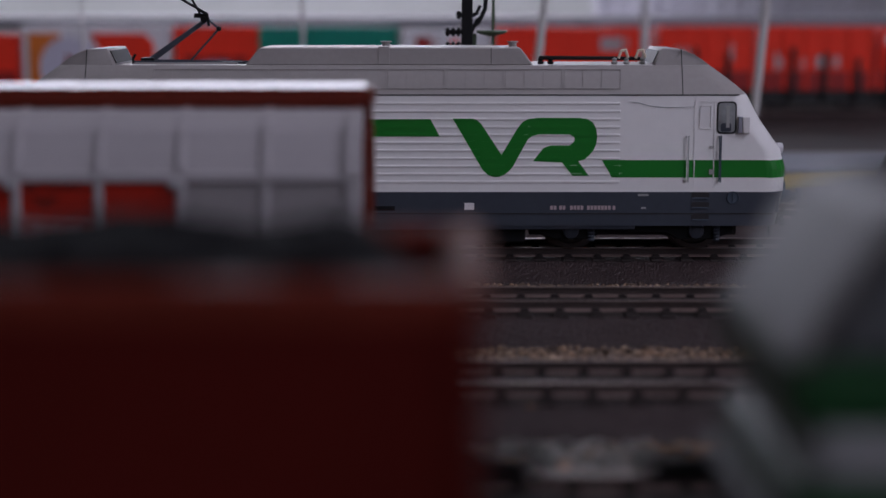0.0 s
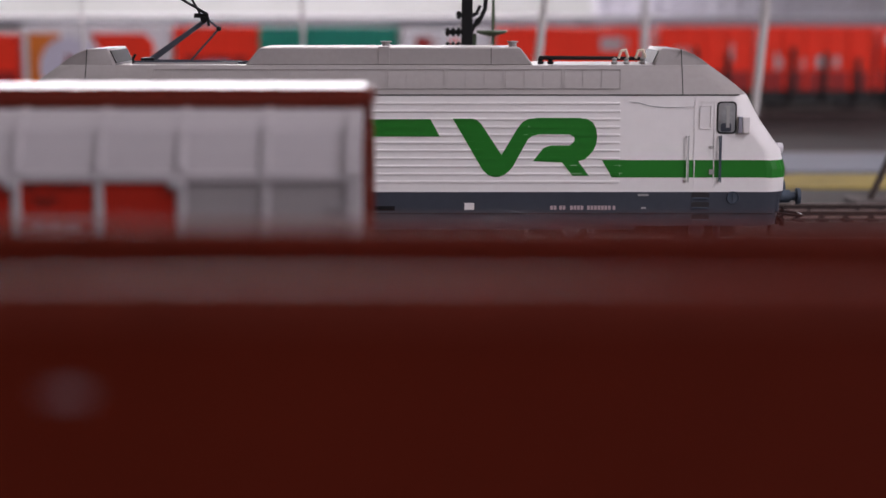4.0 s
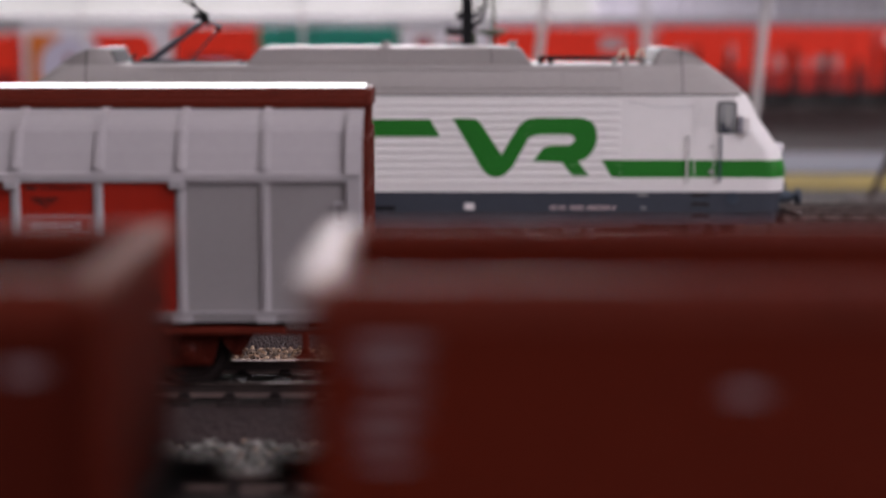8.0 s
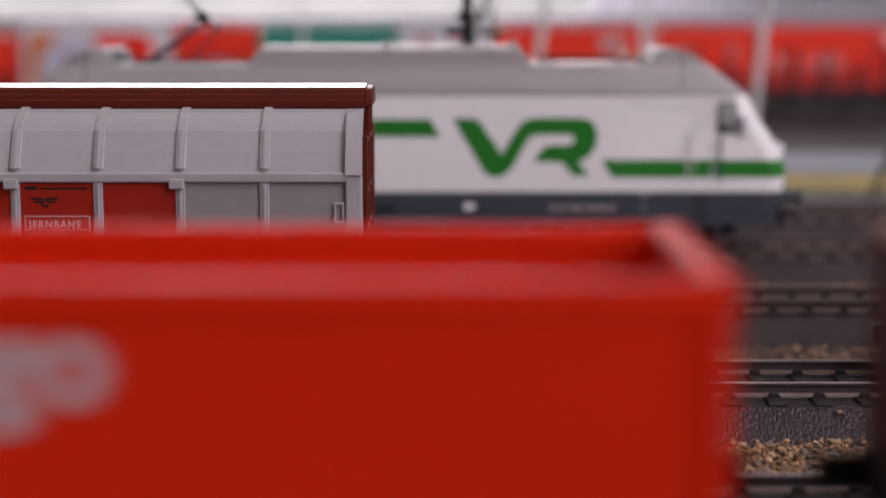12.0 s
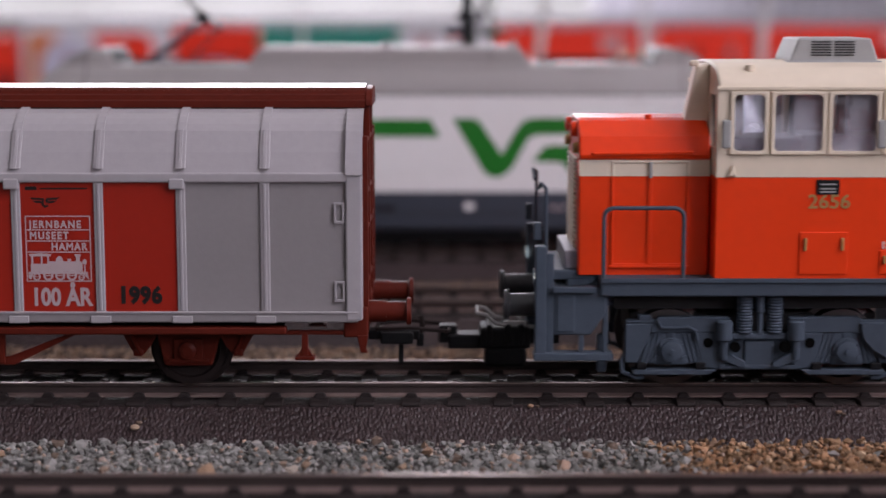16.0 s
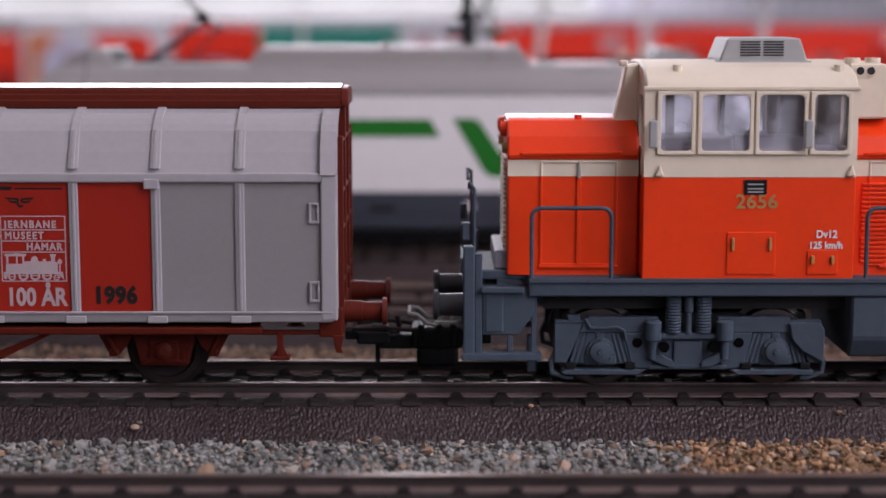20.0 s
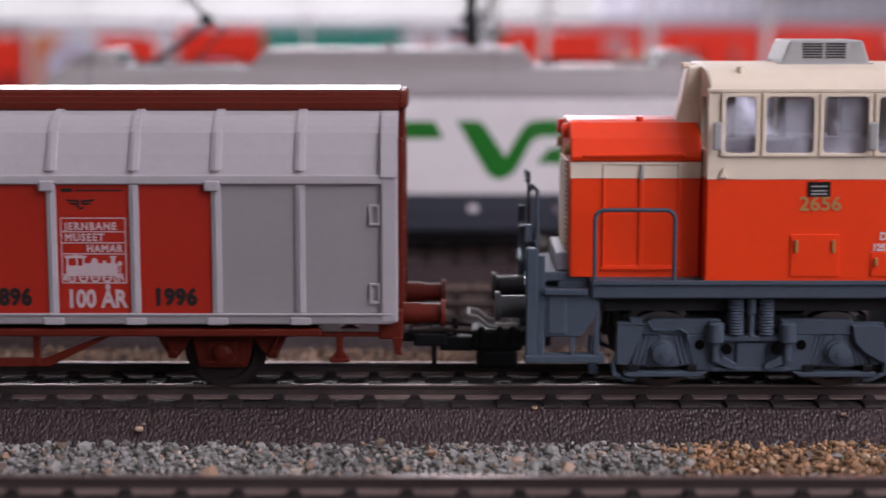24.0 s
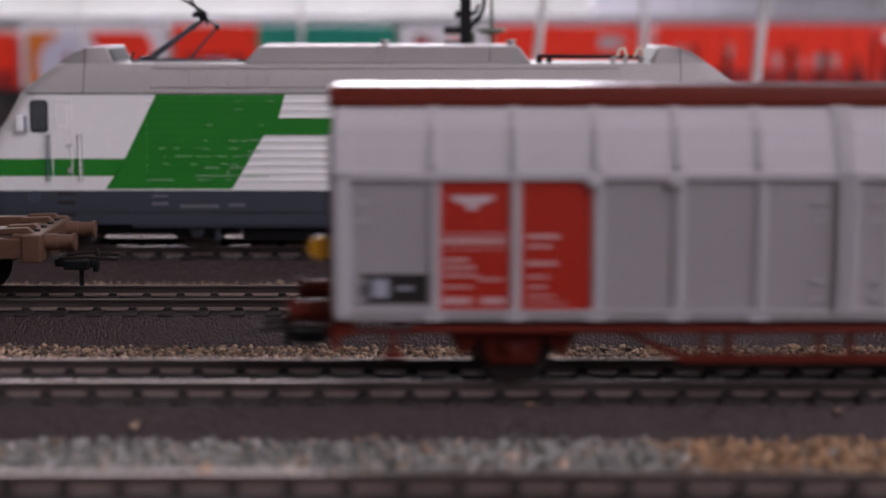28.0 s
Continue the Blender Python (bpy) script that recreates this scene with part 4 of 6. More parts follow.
    for pts in ([(28.3, 21.75), (31.5, 21.75), (31.7, 22.1), (30.0, 22.25), (28.1, 22.1)], rect(28.5, 28.8, 20.6, 21.74), rect(30.0, 30.25, 20.6, 21.74), rect(31.0, 31.28, 19.3, 21.74),
                rect(28.4, 31.0, 19.3, 20.58), rect(28.0, 37.3, 18.95, 19.28), [(35.5, 20.97), (36.1, 20.97), (36.1, 21.6), (36.35, 22.1), (35.25, 22.1), (35.5, 21.6)],
                rect(34.2, 34.7, 20.97, 21.35), rect(36.75, 36.95, 19.3, 20.4), [(36.6, 20.5), (37.1, 20.5), (37.2, 21.0), (36.85, 21.4), (36.5, 21.0)],
                [(28.0, 18.9), (28.7, 18.9), (28.4, 18.1), (27.98, 18.3)], [(36.6, 18.9), (37.3, 18.9), (37.5, 18.0)]):
        eng = prism(pts, f, f + 0.06, "y", bm=eng)
    eng = prism([(32.3, 20.97), (33.5, 20.97), (33.4, 21.4), (33.15, 21.7), (32.9, 21.8), (32.65, 21.7), (32.4, 21.4)], f, f + 0.06, "y", bm=eng)
    for x, r in ((29.3, 0.62), (31.1, 0.8), (32.95, 0.8), (34.8, 0.8), (36.3, 0.5)):
        for k in range(14):
            a0, a1, ri = 2 * math.pi * k / 14, 2 * math.pi * (k + 1) / 14, r * 0.62
            zc = 17.95 + r * 0.95
            eng = prism([(x + q_ * math.cos(a_), zc + q_ * math.sin(a_)) for q_, a_ in ((ri, a0), (r, a0), (r, a1), (ri, a1))], f - 0.03, f + 0.03, "y", bm=eng)
        eng = prism(rect(x - r * 0.7, x + r * 0.7, 17.95 + r * 0.85, 17.95 + r * 1.05), f - 0.05, f + 0.02, "y", bm=eng)
    part("engine_print", eng, "print_p", w, "white printed steam engine silhouette")
    wing = prism([(28.5, 31.05), (30.5, 30.95), (30.5, 30.6), (29.0, 30.7)], f, f + 0.06, "y")
    for pts in ([(33.3, 31.05), (31.3, 30.95), (31.3, 30.6), (32.8, 30.7)], [(29.0, 30.55), (30.4, 30.45), (30.4, 30.1), (29.5, 30.2)], [(32.8, 30.55), (31.4, 30.45), (31.4, 30.1), (32.3, 30.2)],
                [(30.5, 30.95), (30.8, 30.95), (30.75, 30.0), (31.0, 29.75), (31.4, 29.9), (31.5, 29.6), (30.9, 29.4), (30.4, 29.85)], [(31.0, 30.6), (31.25, 30.95), (31.5, 30.4), (31.2, 30.1)]):
        wing = prism(pts, f, f + 0.06, "y", bm=wing)
    part("winged_emblem", wing, "print_k", w, "black winged emblem")
    plate(rect(27.9, 29.7, 32.2, 32.75), f, "print_k", w, "small_print")
    plate(rect(30.2, 37.6, 32.3, 32.55), f, "print_k", w, "small_print")
    # left half: black data panel, white emblem and lines of small print
    plate(rect(-76.2, -65.6, 14.0, 18.7), f, "print_k", w, "data_panel", "black data panel")
    plate(rect(-74.4, -71.8, 15.0, 17.9), f - 0.06, "print_g", w, "data_mark")
    plate(rect(-70.6, -68.0, 16.2, 16.7), f - 0.06, "print_g", w, "data_mark")
    part("winged_emblem", prism([(-62.4, 31.1), (-55.0, 31.1), (-56.2, 30.0), (-57.6, 29.7), (-58.0, 28.8), (-59.4, 28.8), (-59.8, 29.7), (-61.2, 30.0)], f, f + 0.06, "y"), "print_p", w, "white winged emblem")
    for x0, x1, z, t in ((-63.4, -53.2, 24.9, 0.3), (-63.4, -53.4, 23.4, 1.1), (-63.4, -53.2, 22.6, 0.25), (-63.2, -59.2, 20.6, 0.7), (-63.2, -58.2, 19.4, 0.7),
                         (-63.2, -57.6, 18.2, 0.6), (-58, -53.6, 17.6, 0.5), (-63.2, -58.6, 16.4, 0.5), (-63.4, -58.8, 13.7, 1.5), (-57.4, -53.4, 13.7, 1.5),
                         (-50.2, -45.0, 24.2, 0.9), (-50.2, -46.2, 22.8, 0.6), (-50.2, -45.4, 20.0, 0.8), (-50.2, -46.6, 18.0, 0.5), (-50.2, -47.0, 16.4, 0.5),
                         (-50.2, -45.6, 15.0, 0.4), (-50.2, -43.6, 13.9, 0.3)):
        plate(rect(x0, x1, z + t * 0.12, z + t * 0.88), f, "print_q", w, "small_print")
    return w


hbis = silver_wagon()


# ---- red and cream diesel shunter ----
def diesel():
    d = thing("diesel_locomotive", "orange-red model diesel locomotive with a cream cab and grey underframe", "locomotive")
    # frame and walkways
    fr = box(13.5, 147, -15.6, 15.6, 15.3, 18.1, 0.3)
    fr = box(8.5, 152, -10.5, 10.5, 13.0, 17.6, 0.3, bm=fr)
    part("frame", fr, "slate", d, "slate-grey frame and walkway")
    part("frame_lip", box(13.5, 147, -16.0, -15.5, 17.5, 18.25, 0.1), "slate", d)
    hood = [(-11.2, 18.1), (-11.2, 36.6), (-11.7, 36.75), (-11.85, 37.3), (-10.7, 40.15), (-6.6, 42.4), (-5.2, 42.8), (0, 43.0), (5.2, 42.8), (6.6, 42.4), (10.7, 40.15),
            (11.85, 37.3), (11.7, 36.75), (11.2, 36.6), (11.2, 18.1)]
    for a, b, nm in ((10.2, 31.0, "front_hood"), (64.4, 150.0, "rear_hood")):
        h = part(nm, soft_ends(prism(hood, a, b, "x"), 0.7), "orange", d, "orange-red engine hood")
        for s in (-1, 1):
            part("hood_stripe", box(a + 0.05, b - 0.05, s * 11.26 - 0.06, s * 11.26 + 0.06, 33.9, 36.5), "cream", h, "cream stripe")
            # doors with raised frames
            n = 2 if a < 50 else 8
            w = (b - a - 8.6) / n
            for k in range(n):
                x0 = a + 5.2 + k * w if a < 50 else a + 3 + k * (w + 0.4)
                door = None
                for z0, z1, m in ((19.6, 33.8, "orange"), (33.95, 36.3, "cream")):
                    rim = bmesh.new()
                    for q in ((x0, x0 + 0.3, z0, z1), (x0 + w - 0.3, x0 + w, z0, z1), (x0 + 0.3, x0 + w - 0.3, z0, z0 + 0.35) if m == "orange" else (x0 + 0.3, x0 + w - 0.3, z1 - 0.3, z1)):
                        rim = box(q[0] - 0.05, q[1] + 0.05, s * 11.3 - 0.22, s * 11.3 + 0.22, q[2], q[3], 0.12, bm=rim)
                    door = part("hood_door", rim, m, h)
                if k == 0:
                    part("hinge", box(x0 + w - 0.2, x0 + w + 0.3, s * 11.5 - 0.35, s * 11.5 + 0.35, 33.6, 36.2, 0.12), "acgrey", door)
            part("grab_rail", tube([(a + 2.0, s * 11.6, 37.4), (a + 2.4, s * 12.0, 37.5), (a + 17.6, s * 12.0, 37.7), (a + 18.0, s * 11.6, 37.7)], 0.28, 6), "orange", h)
            part("door_sill", box(a + 5, a + 17.6, s * 11.2 - 0.5, s * 11.2 + 0.5, 19.2, 19.7, 0.15), "orange", h)
        if a > 50:
            for k in range(18):
                part("louvre", box(66 + 0.4, 70.6, -11.7, -11.1, 20.2 + k * 0.72, 20.6 + k * 0.72, 0.08), "orange", h)
        ex = 10.2 if a < 50 else 150.0
        o = -1 if a < 50 else 1
        for k in range(22):
            part("grille_bar", box(min(ex, ex + o * 0.5), max(ex, ex + o * 0.5), -7.4, 7.4, 19.6 + k * 0.78, 20.0 + k * 0.78), "cream", h)
        for y in (-8.8, 8.8):
            part("upper_lamp", lathe([(0, 1.3), (o * 0.9, 1.2), (o * 1.1, 0.5)], (ex, y * 0.62, 41.0), "x", 14), "orange", h)
            part("lamp_ring", lathe([(0, 0.9), (o * 0.8, 0.8)], (ex, y, 38.2), "x", 12), "gold", h)
        part("lifting_eye", rod((a + 11.5, -5.6, 42.0), (a + 11.5, -5.6, 43.3), 0.6, 8), "orange", h)
    # cab: walls with window openings built round the panes
    cab = part("cab", box(31.2, 64.3, -15.8, 15.8, 18.0, 34.2, 0.2), "orange", d, "orange-red lower cab")
    wins = [(33.5, 38.7), (39.8, 47.7), (48.7, 56.1), (57.2, 62.9)]
    z0, z1 = 38.1, 47.2
    for s in (-1, 1):
        yl, yh = (s * 15.9, s * 14.9)
        lo, hi = min(yl, yh), max(yl, yh)
        part("cab_side", box(31.2, 64.3, lo, hi, 34.2, z0), "cream", d, "cream cab side")
        part("cab_cornice", box(31.2, 64.3, lo, hi, z1, 48.2), "cream", d)
        xs = [31.2] + [v for w in wins for v in w] + [64.3]
        for a, b in zip(xs[::2], xs[1::2]):
            part("window_pillar", box(a, b, lo, hi, z0, z1), "cream", d)
        for a, b in wins:
            r = bmesh.new()
            for q in ((a - 0.35, a + 0.25, z0 - 0.3, z1 + 0.3), (b - 0.25, b + 0.35, z0 - 0.3, z1 + 0.3), (a, b, z0 - 0.35, z0 + 0.2), (a, b, z1 - 0.2, z1 + 0.35)):
                r = box(q[0], q[1], s * 16.1 - 0.3, s * 16.1 + 0.12, q[2], q[3], 0.1, bm=r)
            for cx, cz in ((a, z0), (a, z1), (b, z0), (b, z1)):
                ox, oz = (1 if cx == a else -1), (1 if cz == z0 else -1)
                r = prism([(cx, cz)] + [(cx + ox * (1.5 - 1.5 * math.sin(t_)), cz + oz * (1.5 - 1.5 * math.cos(t_))) for t_ in (0, 0.4, 0.8, 1.2, 1.5708)], s * 16.1 - 0.25, s * 16.1 + 0.05, "y", bm=r)
            win = part("window", r, "cream", d)
            part("pane", box(a, b, s * 15.4 - 0.1, s * 15.4 + 0.1, z0, z1), "glass" if s < 0 else "cglass", win, "clear pane").visible_shadow = False
        part("cab_gutter", box(31.0, 64.5, s * 16.0 - 0.25, s * 16.0 + 0.25, 47.7, 48.3, 0.12), "cream", d)
        for x in (33.6, 63.4):
            part("lifting_lug", prism([(x - 0.7, 34.4), (x + 0.7, 34.4), (x + 0.1, 36.2)], s * 15.9 - 0.6, s * 15.9 + 0.6, "y", 0.15), "cream", d)
        for x in (32.6, 56.6):
            mi = box(x - 0.9, x + 0.5, s * 17.4 - 0.35, s * 17.4 + 0.35, 38.8, 43.2, 0.3)
            part("mirror", rod((x, s * 15.8, 43), (x, s * 17.4, 42.6), 0.25, 6, bm=mi), "acgrey", d, "grey rear-view mirror")
    # cab ends with two windows each
    for x, o in ((31.2, -1), (64.3, 1)):
        a, b = min(x, x - o * 1.0), max(x, x - o * 1.0)
        bm = box(a, b, -14.9, 14.9, 34.2, 38.6)
        bm = box(a, b, -14.9, 14.9, 46.8, 48.2, bm=bm)
        for y0, y1 in ((-14.9, -13.8), (-8.4, 8.4), (13.8, 14.9)):
            bm = box(a, b, y0, y1, 38.6, 46.8, bm=bm)
        part("cab_end", bm, "cream", d)
        for y0, y1 in ((-13.8, -8.4), (8.4, 13.8)):
            part("pane", box(x - o * 0.6, x - o * 0.4, y0, y1, 38.6, 46.8), "cglass", d, "clear pane").visible_shadow = False
    rf = [(-16.1, 47.9), (-15.7, 48.9), (-14.4, 50.0), (-11.5, 51.1), (-6, 51.8), (0, 52.0), (6, 51.8), (11.5, 51.1), (14.4, 50.0), (15.7, 48.9), (16.1, 47.9), (0, 48.0)]
    part("cab_roof", prism(rf, 31.3, 64.2, "x", 0.3), "cream", d, "rounded cream cab roof", None, True)
    for x in (36.6, 61.8):
        part("roof_stud", rod((x, -12.6, 49.8), (x, -12.6, 51.5), 0.75, 10), "cream", d)
    # inside the cab
    part("cab_floor", box(32.2, 63.3, -14.8, 14.8, 34.2, 36.0), "desk", d)
    part("control_desk", box(32.6, 46.6, -7, 6, 36, 39.6, 0.4), "desk", d, "violet-grey control desk")
    part("control_desk", box(46.9, 63.0, -4, 8, 36, 39.8, 0.4), "desk", d, "violet-grey control desk")
    part("seat", box(35.0, 39.5, -12, -8, 36, 38.0, 0.5), "desk", d, "violet-grey seat")
    part("seat", box(58.4, 62.2, -12, -7, 36, 38.6, 0.5), "desk", d, "violet-grey seat")
    part("cab_cabinet", box(57.6, 63.1, 10.5, 13.4, 36, 47.2, 0.3), "cabinet", d, "violet-grey cabinet")
    for x in (37.2, 53.9):
        part("cab_pillar", box(x - 0.65, x + 0.65, -0.7, 0.7, 36, 48), "cab_in", d, "brown pillar")
    part("cab_pillar", box(45.5, 46.2, -0.4, 0.4, 36, 48), "slate", d)
    # roof cooling unit with slats
    ac = prism([(44.1, 51.5), (58.1, 51.5), (58.1, 52.1), (56.9, 55.5), (45.4, 55.5), (44.1, 52.1)], -6.5, 6.5, "y", 0.25)
    unit = part("cooling_unit", ac, "acgrey", d, "grey roof cooling unit with dark slats")
    part("flange", box(43.5, 58.7, -7.0, 7.0, 51.3, 51.9, 0.2), "acgrey", unit)
    for x0 in (47.4, 51.1):
        for k in range(6):
            part("slat", box(x0, x0 + 3.2, -6.62, -6.45, 52.7 + k * 0.42, 52.9 + k * 0.42), "dark", unit)
    # exhaust housings at both cab ends
    part("exhaust_housing", prism([(27.2, 41.4), (29.2, 51.2), (31.4, 51.5), (31.4, 41.4)], -6.5, -2.5, "y", 0.3), "cream", d, "sloped cream housing")
    part("housing_cap", box(28.2, 29.6, -6.2, -5.0, 51.0, 52.0, 0.3), "cream", d)
    hz = part("exhaust_housing", prism([(64.3, 42.8), (71.2, 42.8), (70.8, 51.0), (69.8, 51.6), (64.3, 51.6)], -9.0, 9.0, "y", 0.3), "cream", d, "cream housing with two round outlets")
    for x in (66.0, 67.7):
        # dark disc paints the shade inside the outlet
        part("outlet_shade_disc", lathe([(-9.25, 0.62), (-8.9, 0.62)], (x, 0, 50.4), "y", 16), "dark", hz)
        part("outlet_ring", lathe([(-9.2, 0.9), (-8.9, 0.9)], (x, 0.05, 50.4), "y", 16), "cream", hz)
    for x in (65.2, 68.4):
        part("stack", lathe([(51.2, 1.25), (52.4, 1.25), (52.4, 0.95), (51.8, 0.9)], (x, -7, 0), "z", 16), "cream", hz)
    # hatches, plate and lettering on the cab side
    f = -15.86
    for a, b, c, e in ((44.4, 52.0, 18.9, 25.6), (57.0, 61.8, 18.9, 22.8)):
        hb = box(a, b, f - 0.18, f + 0.1, c, e, 0.12)
        hatch = part("hatch", hb, "orange", d)
        for x in ((a + 0.9, b - 0.9) if b - a > 6 else (a + 0.8, b - 0.9)):
            part("handle", box(x - 0.22, x + 0.22, f - 0.6, f - 0.1, e - 2.9 if b - a > 6 else e - 2.2, e - 0.9, 0.1), "gold", hatch, "brass handle")
    pl = part("builder_plate", box(46.9, 50.4, f - 0.16, f, 31.5, 33.8), "black", d, "black builder's plate")
    for z in (33.0, 32.3, 31.8):
        part("plate_line", box(47.4, 49.9, f - 0.2, f - 0.1, z, z + 0.22), "acgrey", pl)
    words("2656", 3.1, "gold", d, 45.55, f - 0.08, 29.35, "gold running number", 1.08, name="running_number", bold=0.045)
    words("Dv12", 1.7, "print_w", d, 58.3, f - 0.08, 24.7, "white class lettering", 0.9, name="class_lettering", bold=0.05)
    words("125 km/h", 1.55, "print_w", d, 57.2, f - 0.08, 23.0, "white speed lettering", 0.9, name="speed_lettering", bold=0.05)
    # hand rails along the walkway
    for x0, x1 in ((13.9, 26.4), (66.4, 84), (90, 108), (114, 132)):
        for y in (-15.4, 15.4):
            part("handrail", tube([(x0, y, 17.9), (x0, y, 27.9), (x0 + 0.2, y, 28.6), (x0 + 0.7, y, 29.1), (x0 + 1.4, y, 29.3), (x1 - 1.4, y, 29.3), (x1 - 0.7, y, 29.1), (x1 - 0.2, y, 28.6), (x1, y, 27.9), (x1, y, 17.9)], 0.34, 8), "slate", d, "grey wire handrail", None, True)
    # end platforms with steps, posts, buffers and lamps
    for ex, o in ((0, 1), (160.4, -1)):
        def X(v):
            return ex + o * v

        def bx(a, b, *rest, **kw):
            return box(min(X(a), X(b)), max(X(a), X(b)), *rest, **kw)
        part("headstock", bx(6.6, 9.6, -15.0, 15.0, 9.4, 16.2, 0.3), "slate", d)
        part("platform", bx(5.6, 14.0, -10.6, 10.6, 17.2, 18.8, 0.3), "slate", d)
        part("end_box", bx(8.2, 10.4, -9.5, 9.5, 18.8, 21.8, 0.3), "print_g", d, "pale grey box before the hood")
        for y in (-14.2, 14.2):
            st = bx(3.0, 15.6, y - 1.6, y + 1.6, 5.0, 6.2, 0.2)
            st = bx(3.2, 5.0, y - 1.2, y + 1.2, 5.6, 23.2, 0.25, bm=st)
            st = bx(5.0, 6.2, y - 0.5, y + 0.5, 6, 22.0, 0.2, bm=st)
            steps = part("steps", st, "slate", d, "grey end steps with post")
            part("grab_post", tube([(X(4.9), y, 22), (X(4.9), y, 32.2), (X(4.2), y * 0.85, 32.8), (X(4.2), y * 0.5, 31.6)], 0.3, 6), "slate", steps)
            part("lamp_bracket", bx(3.0, 4.2, y * 0.93 - 0.8, y * 0.93 + 0.8, 24, 26.8, 0.2), "slate", steps)
            part("step_post", bx(14.0, 14.8, y - 0.4, y + 0.4, 5.4, 18.0, 0.1), "slate", steps)
            fl = prism([(X(6.2), 9.0), (X(12.0), 9.0), (X(14.4), 12.5), (X(14.4), 16.8), (X(6.2), 16.8)], y - 0.6, y + 0.6, "y", 0.2)
            part("side_box", fl, "slate", d)
            part("step_tread", bx(6.0, 12.8, y - 1.5, y + 1.2, 15.8, 16.8, 0.2), "slate", steps)
            part("strut", bx(10.2, 11.0, y - 0.4, y + 0.4, 5.8, 10, 0.1), "slate", d)
            lamp = lathe([(0, 1.15), (-o * 0.02, 1.15)], (X(3.18), y * 0.96, 18.2), "x", 14)
            hl = part("headlight", lamp, "lamp", d, "lit white headlight" if o > 0 else "")
            rim = bmesh.new()
            for k in range(16):
                a0, a1 = 2 * math.pi * k / 16, 2 * math.pi * (k + 1) / 16
                rim = prism([(y * 0.96 + r_ * math.cos(a_), 18.2 + r_ * math.sin(a_)) for r_, a_ in ((1.15, a0), (1.4, a0), (1.4, a1), (1.15, a1))], min(X(3.2), X(3.06)), max(X(3.2), X(3.06)), "x", bm=rim)
            part("lamp_rim", rim, "slate", hl)
        for s in (-1, 1):
            b = lathe([(0, 1.9), (5.3, 1.8), (5.5, 2.0), (5.7, 2.45), (6.3, 2.4), (6.4, 2.0)], (0, 0, 0), "x", 20)
            if o > 0:
                b.transform(Matrix.Rotation(math.pi, 4, "Z"))
            part("buffer", b, "buffer_d", d, "dark grey buffer", at_mm(X(4.8), s * 10, 13.1), True)
        part("rail_guard", bx(13.6, 15.2, -9.5, -8.0, 1.8, 8.0, 0.3), "slate", d)
        co = bx(-5.2, 3.2, -3.6, 3.6, 4.4, 8.0, 0.6)
        co = bx(-4.4, 2.5, -3.2, 3.2, 1.2, 4.6, 0.7, bm=co)
        co = bx(2.6, 8, -2.0, 2.0, 5.0, 7.6, 0.3, bm=co)
        co = bx(-10.5, -4.9, -2.4, 2.4, 4.2, 6.6, 0.4, bm=co)
        co = bx(-12.0, -9.0, -1.6, 1.6, 5.0, 8.0, 0.4, bm=co)
        head = part("coupling_head", co, "black", d, "black close-coupling block")
        for v in (-3.6, -0.6, 1.6):
            part("coupling_rib", bx(v - 0.5, v + 0.5, -4.0, 4.0, 5.2, 8.6, 0.3), "black", head)
        lp = tube([(X(-5.6), -3.2, 10.4), (X(-4.2), -3.3, 10.2), (X(-2.6), -3.4, 8.7), (X(-0.6), -3.4, 8.3), (X(-0.6), 3.4, 8.3), (X(-2.6), 3.4, 8.7), (X(-4.2), 3.3, 10.2), (X(-5.6), 3.2, 10.4), (X(-5.6), -3.2, 10.4)], 0.3, 6)
        lp = bx(-1.4, 2.4, -3.0, -2.2, 8.2, 9.0, 0.15, bm=lp)
        part("coupling_loop", lp, "acgrey", d, "dull metal coupling loop")
    # bogies
    for c in (39.0, 121.4):
        # dark core blocks stand in for shade behind the frame openings
        bg = part("bogie", box(c - 6.5, c + 6.5, -9.0, 9.0, 3.2, 8.0, 0.3, bm=box(c - 20, c + 20, -7.5, 7.5, 6.5, 11.5, 0.5)), "dark", d)
        for s in (-1, 1):
            y = s * 12.6
            lo, hi = y - 0.8, y + 0.8

            def out(a, b):
                """From a to b millimetres outside the frame's middle."""
                return sorted((y + s * a, y + s * b))
            for q in (-1, 1):
                def pts(*uz):
                    return [(c + q * u_, z_) for u_, z_ in uz]
                ax = c + q * 13.95
                side = prism(pts((4.7, 9.1), (10.4, 9.1), (17.3, 9.1), (16.8, 10.6), (21.2, 10.6), (21.2, 11.1), (16.2, 11.1), (16.0, 11.6), (4.7, 11.6)), lo, hi, "y", 0.15)
                side = prism(pts((17.3, 9.08), (19.3, 4.2), (21.3, 4.2), (21.3, 10.58), (16.9, 10.58)), lo, hi, "y", 0.15, bm=side)
                side = prism(pts((10.3, 9.08), (8.9, 3.4), (6.2, 3.2), (5.0, 4.4), (4.7, 9.08)), lo, hi, "y", 0.15, bm=side)
                part("side_frame", side, "slate", bg, "slate-grey bogie frame")
                part("tie_bar", prism(pts((6.6, 3.2), (19.8, 3.2), (20.2, 2.8), (19.6, 2.3), (8.0, 2.3)), lo - 0.4, hi + 0.4, "y", 0.15), "slate", bg)
                part("rail_guard", tube([(c + q * 21.0, y, 6.0), (c + q * 21.8, y, 4.4), (c + q * 21.6, y, 2.6), (c + q * 19.4, y, 1.7), (c + q * 18.2, y, 1.7)], 0.4, 6), "slate", bg)
                a, b = out(-0.6, 0.2)
                part("horn_plate", prism(pts((10.6, 9.0), (17.0, 9.0), (18.6, 4.1), (9.4, 4.1)), a - 0.3, b - 0.3, "y"), "slate", bg)
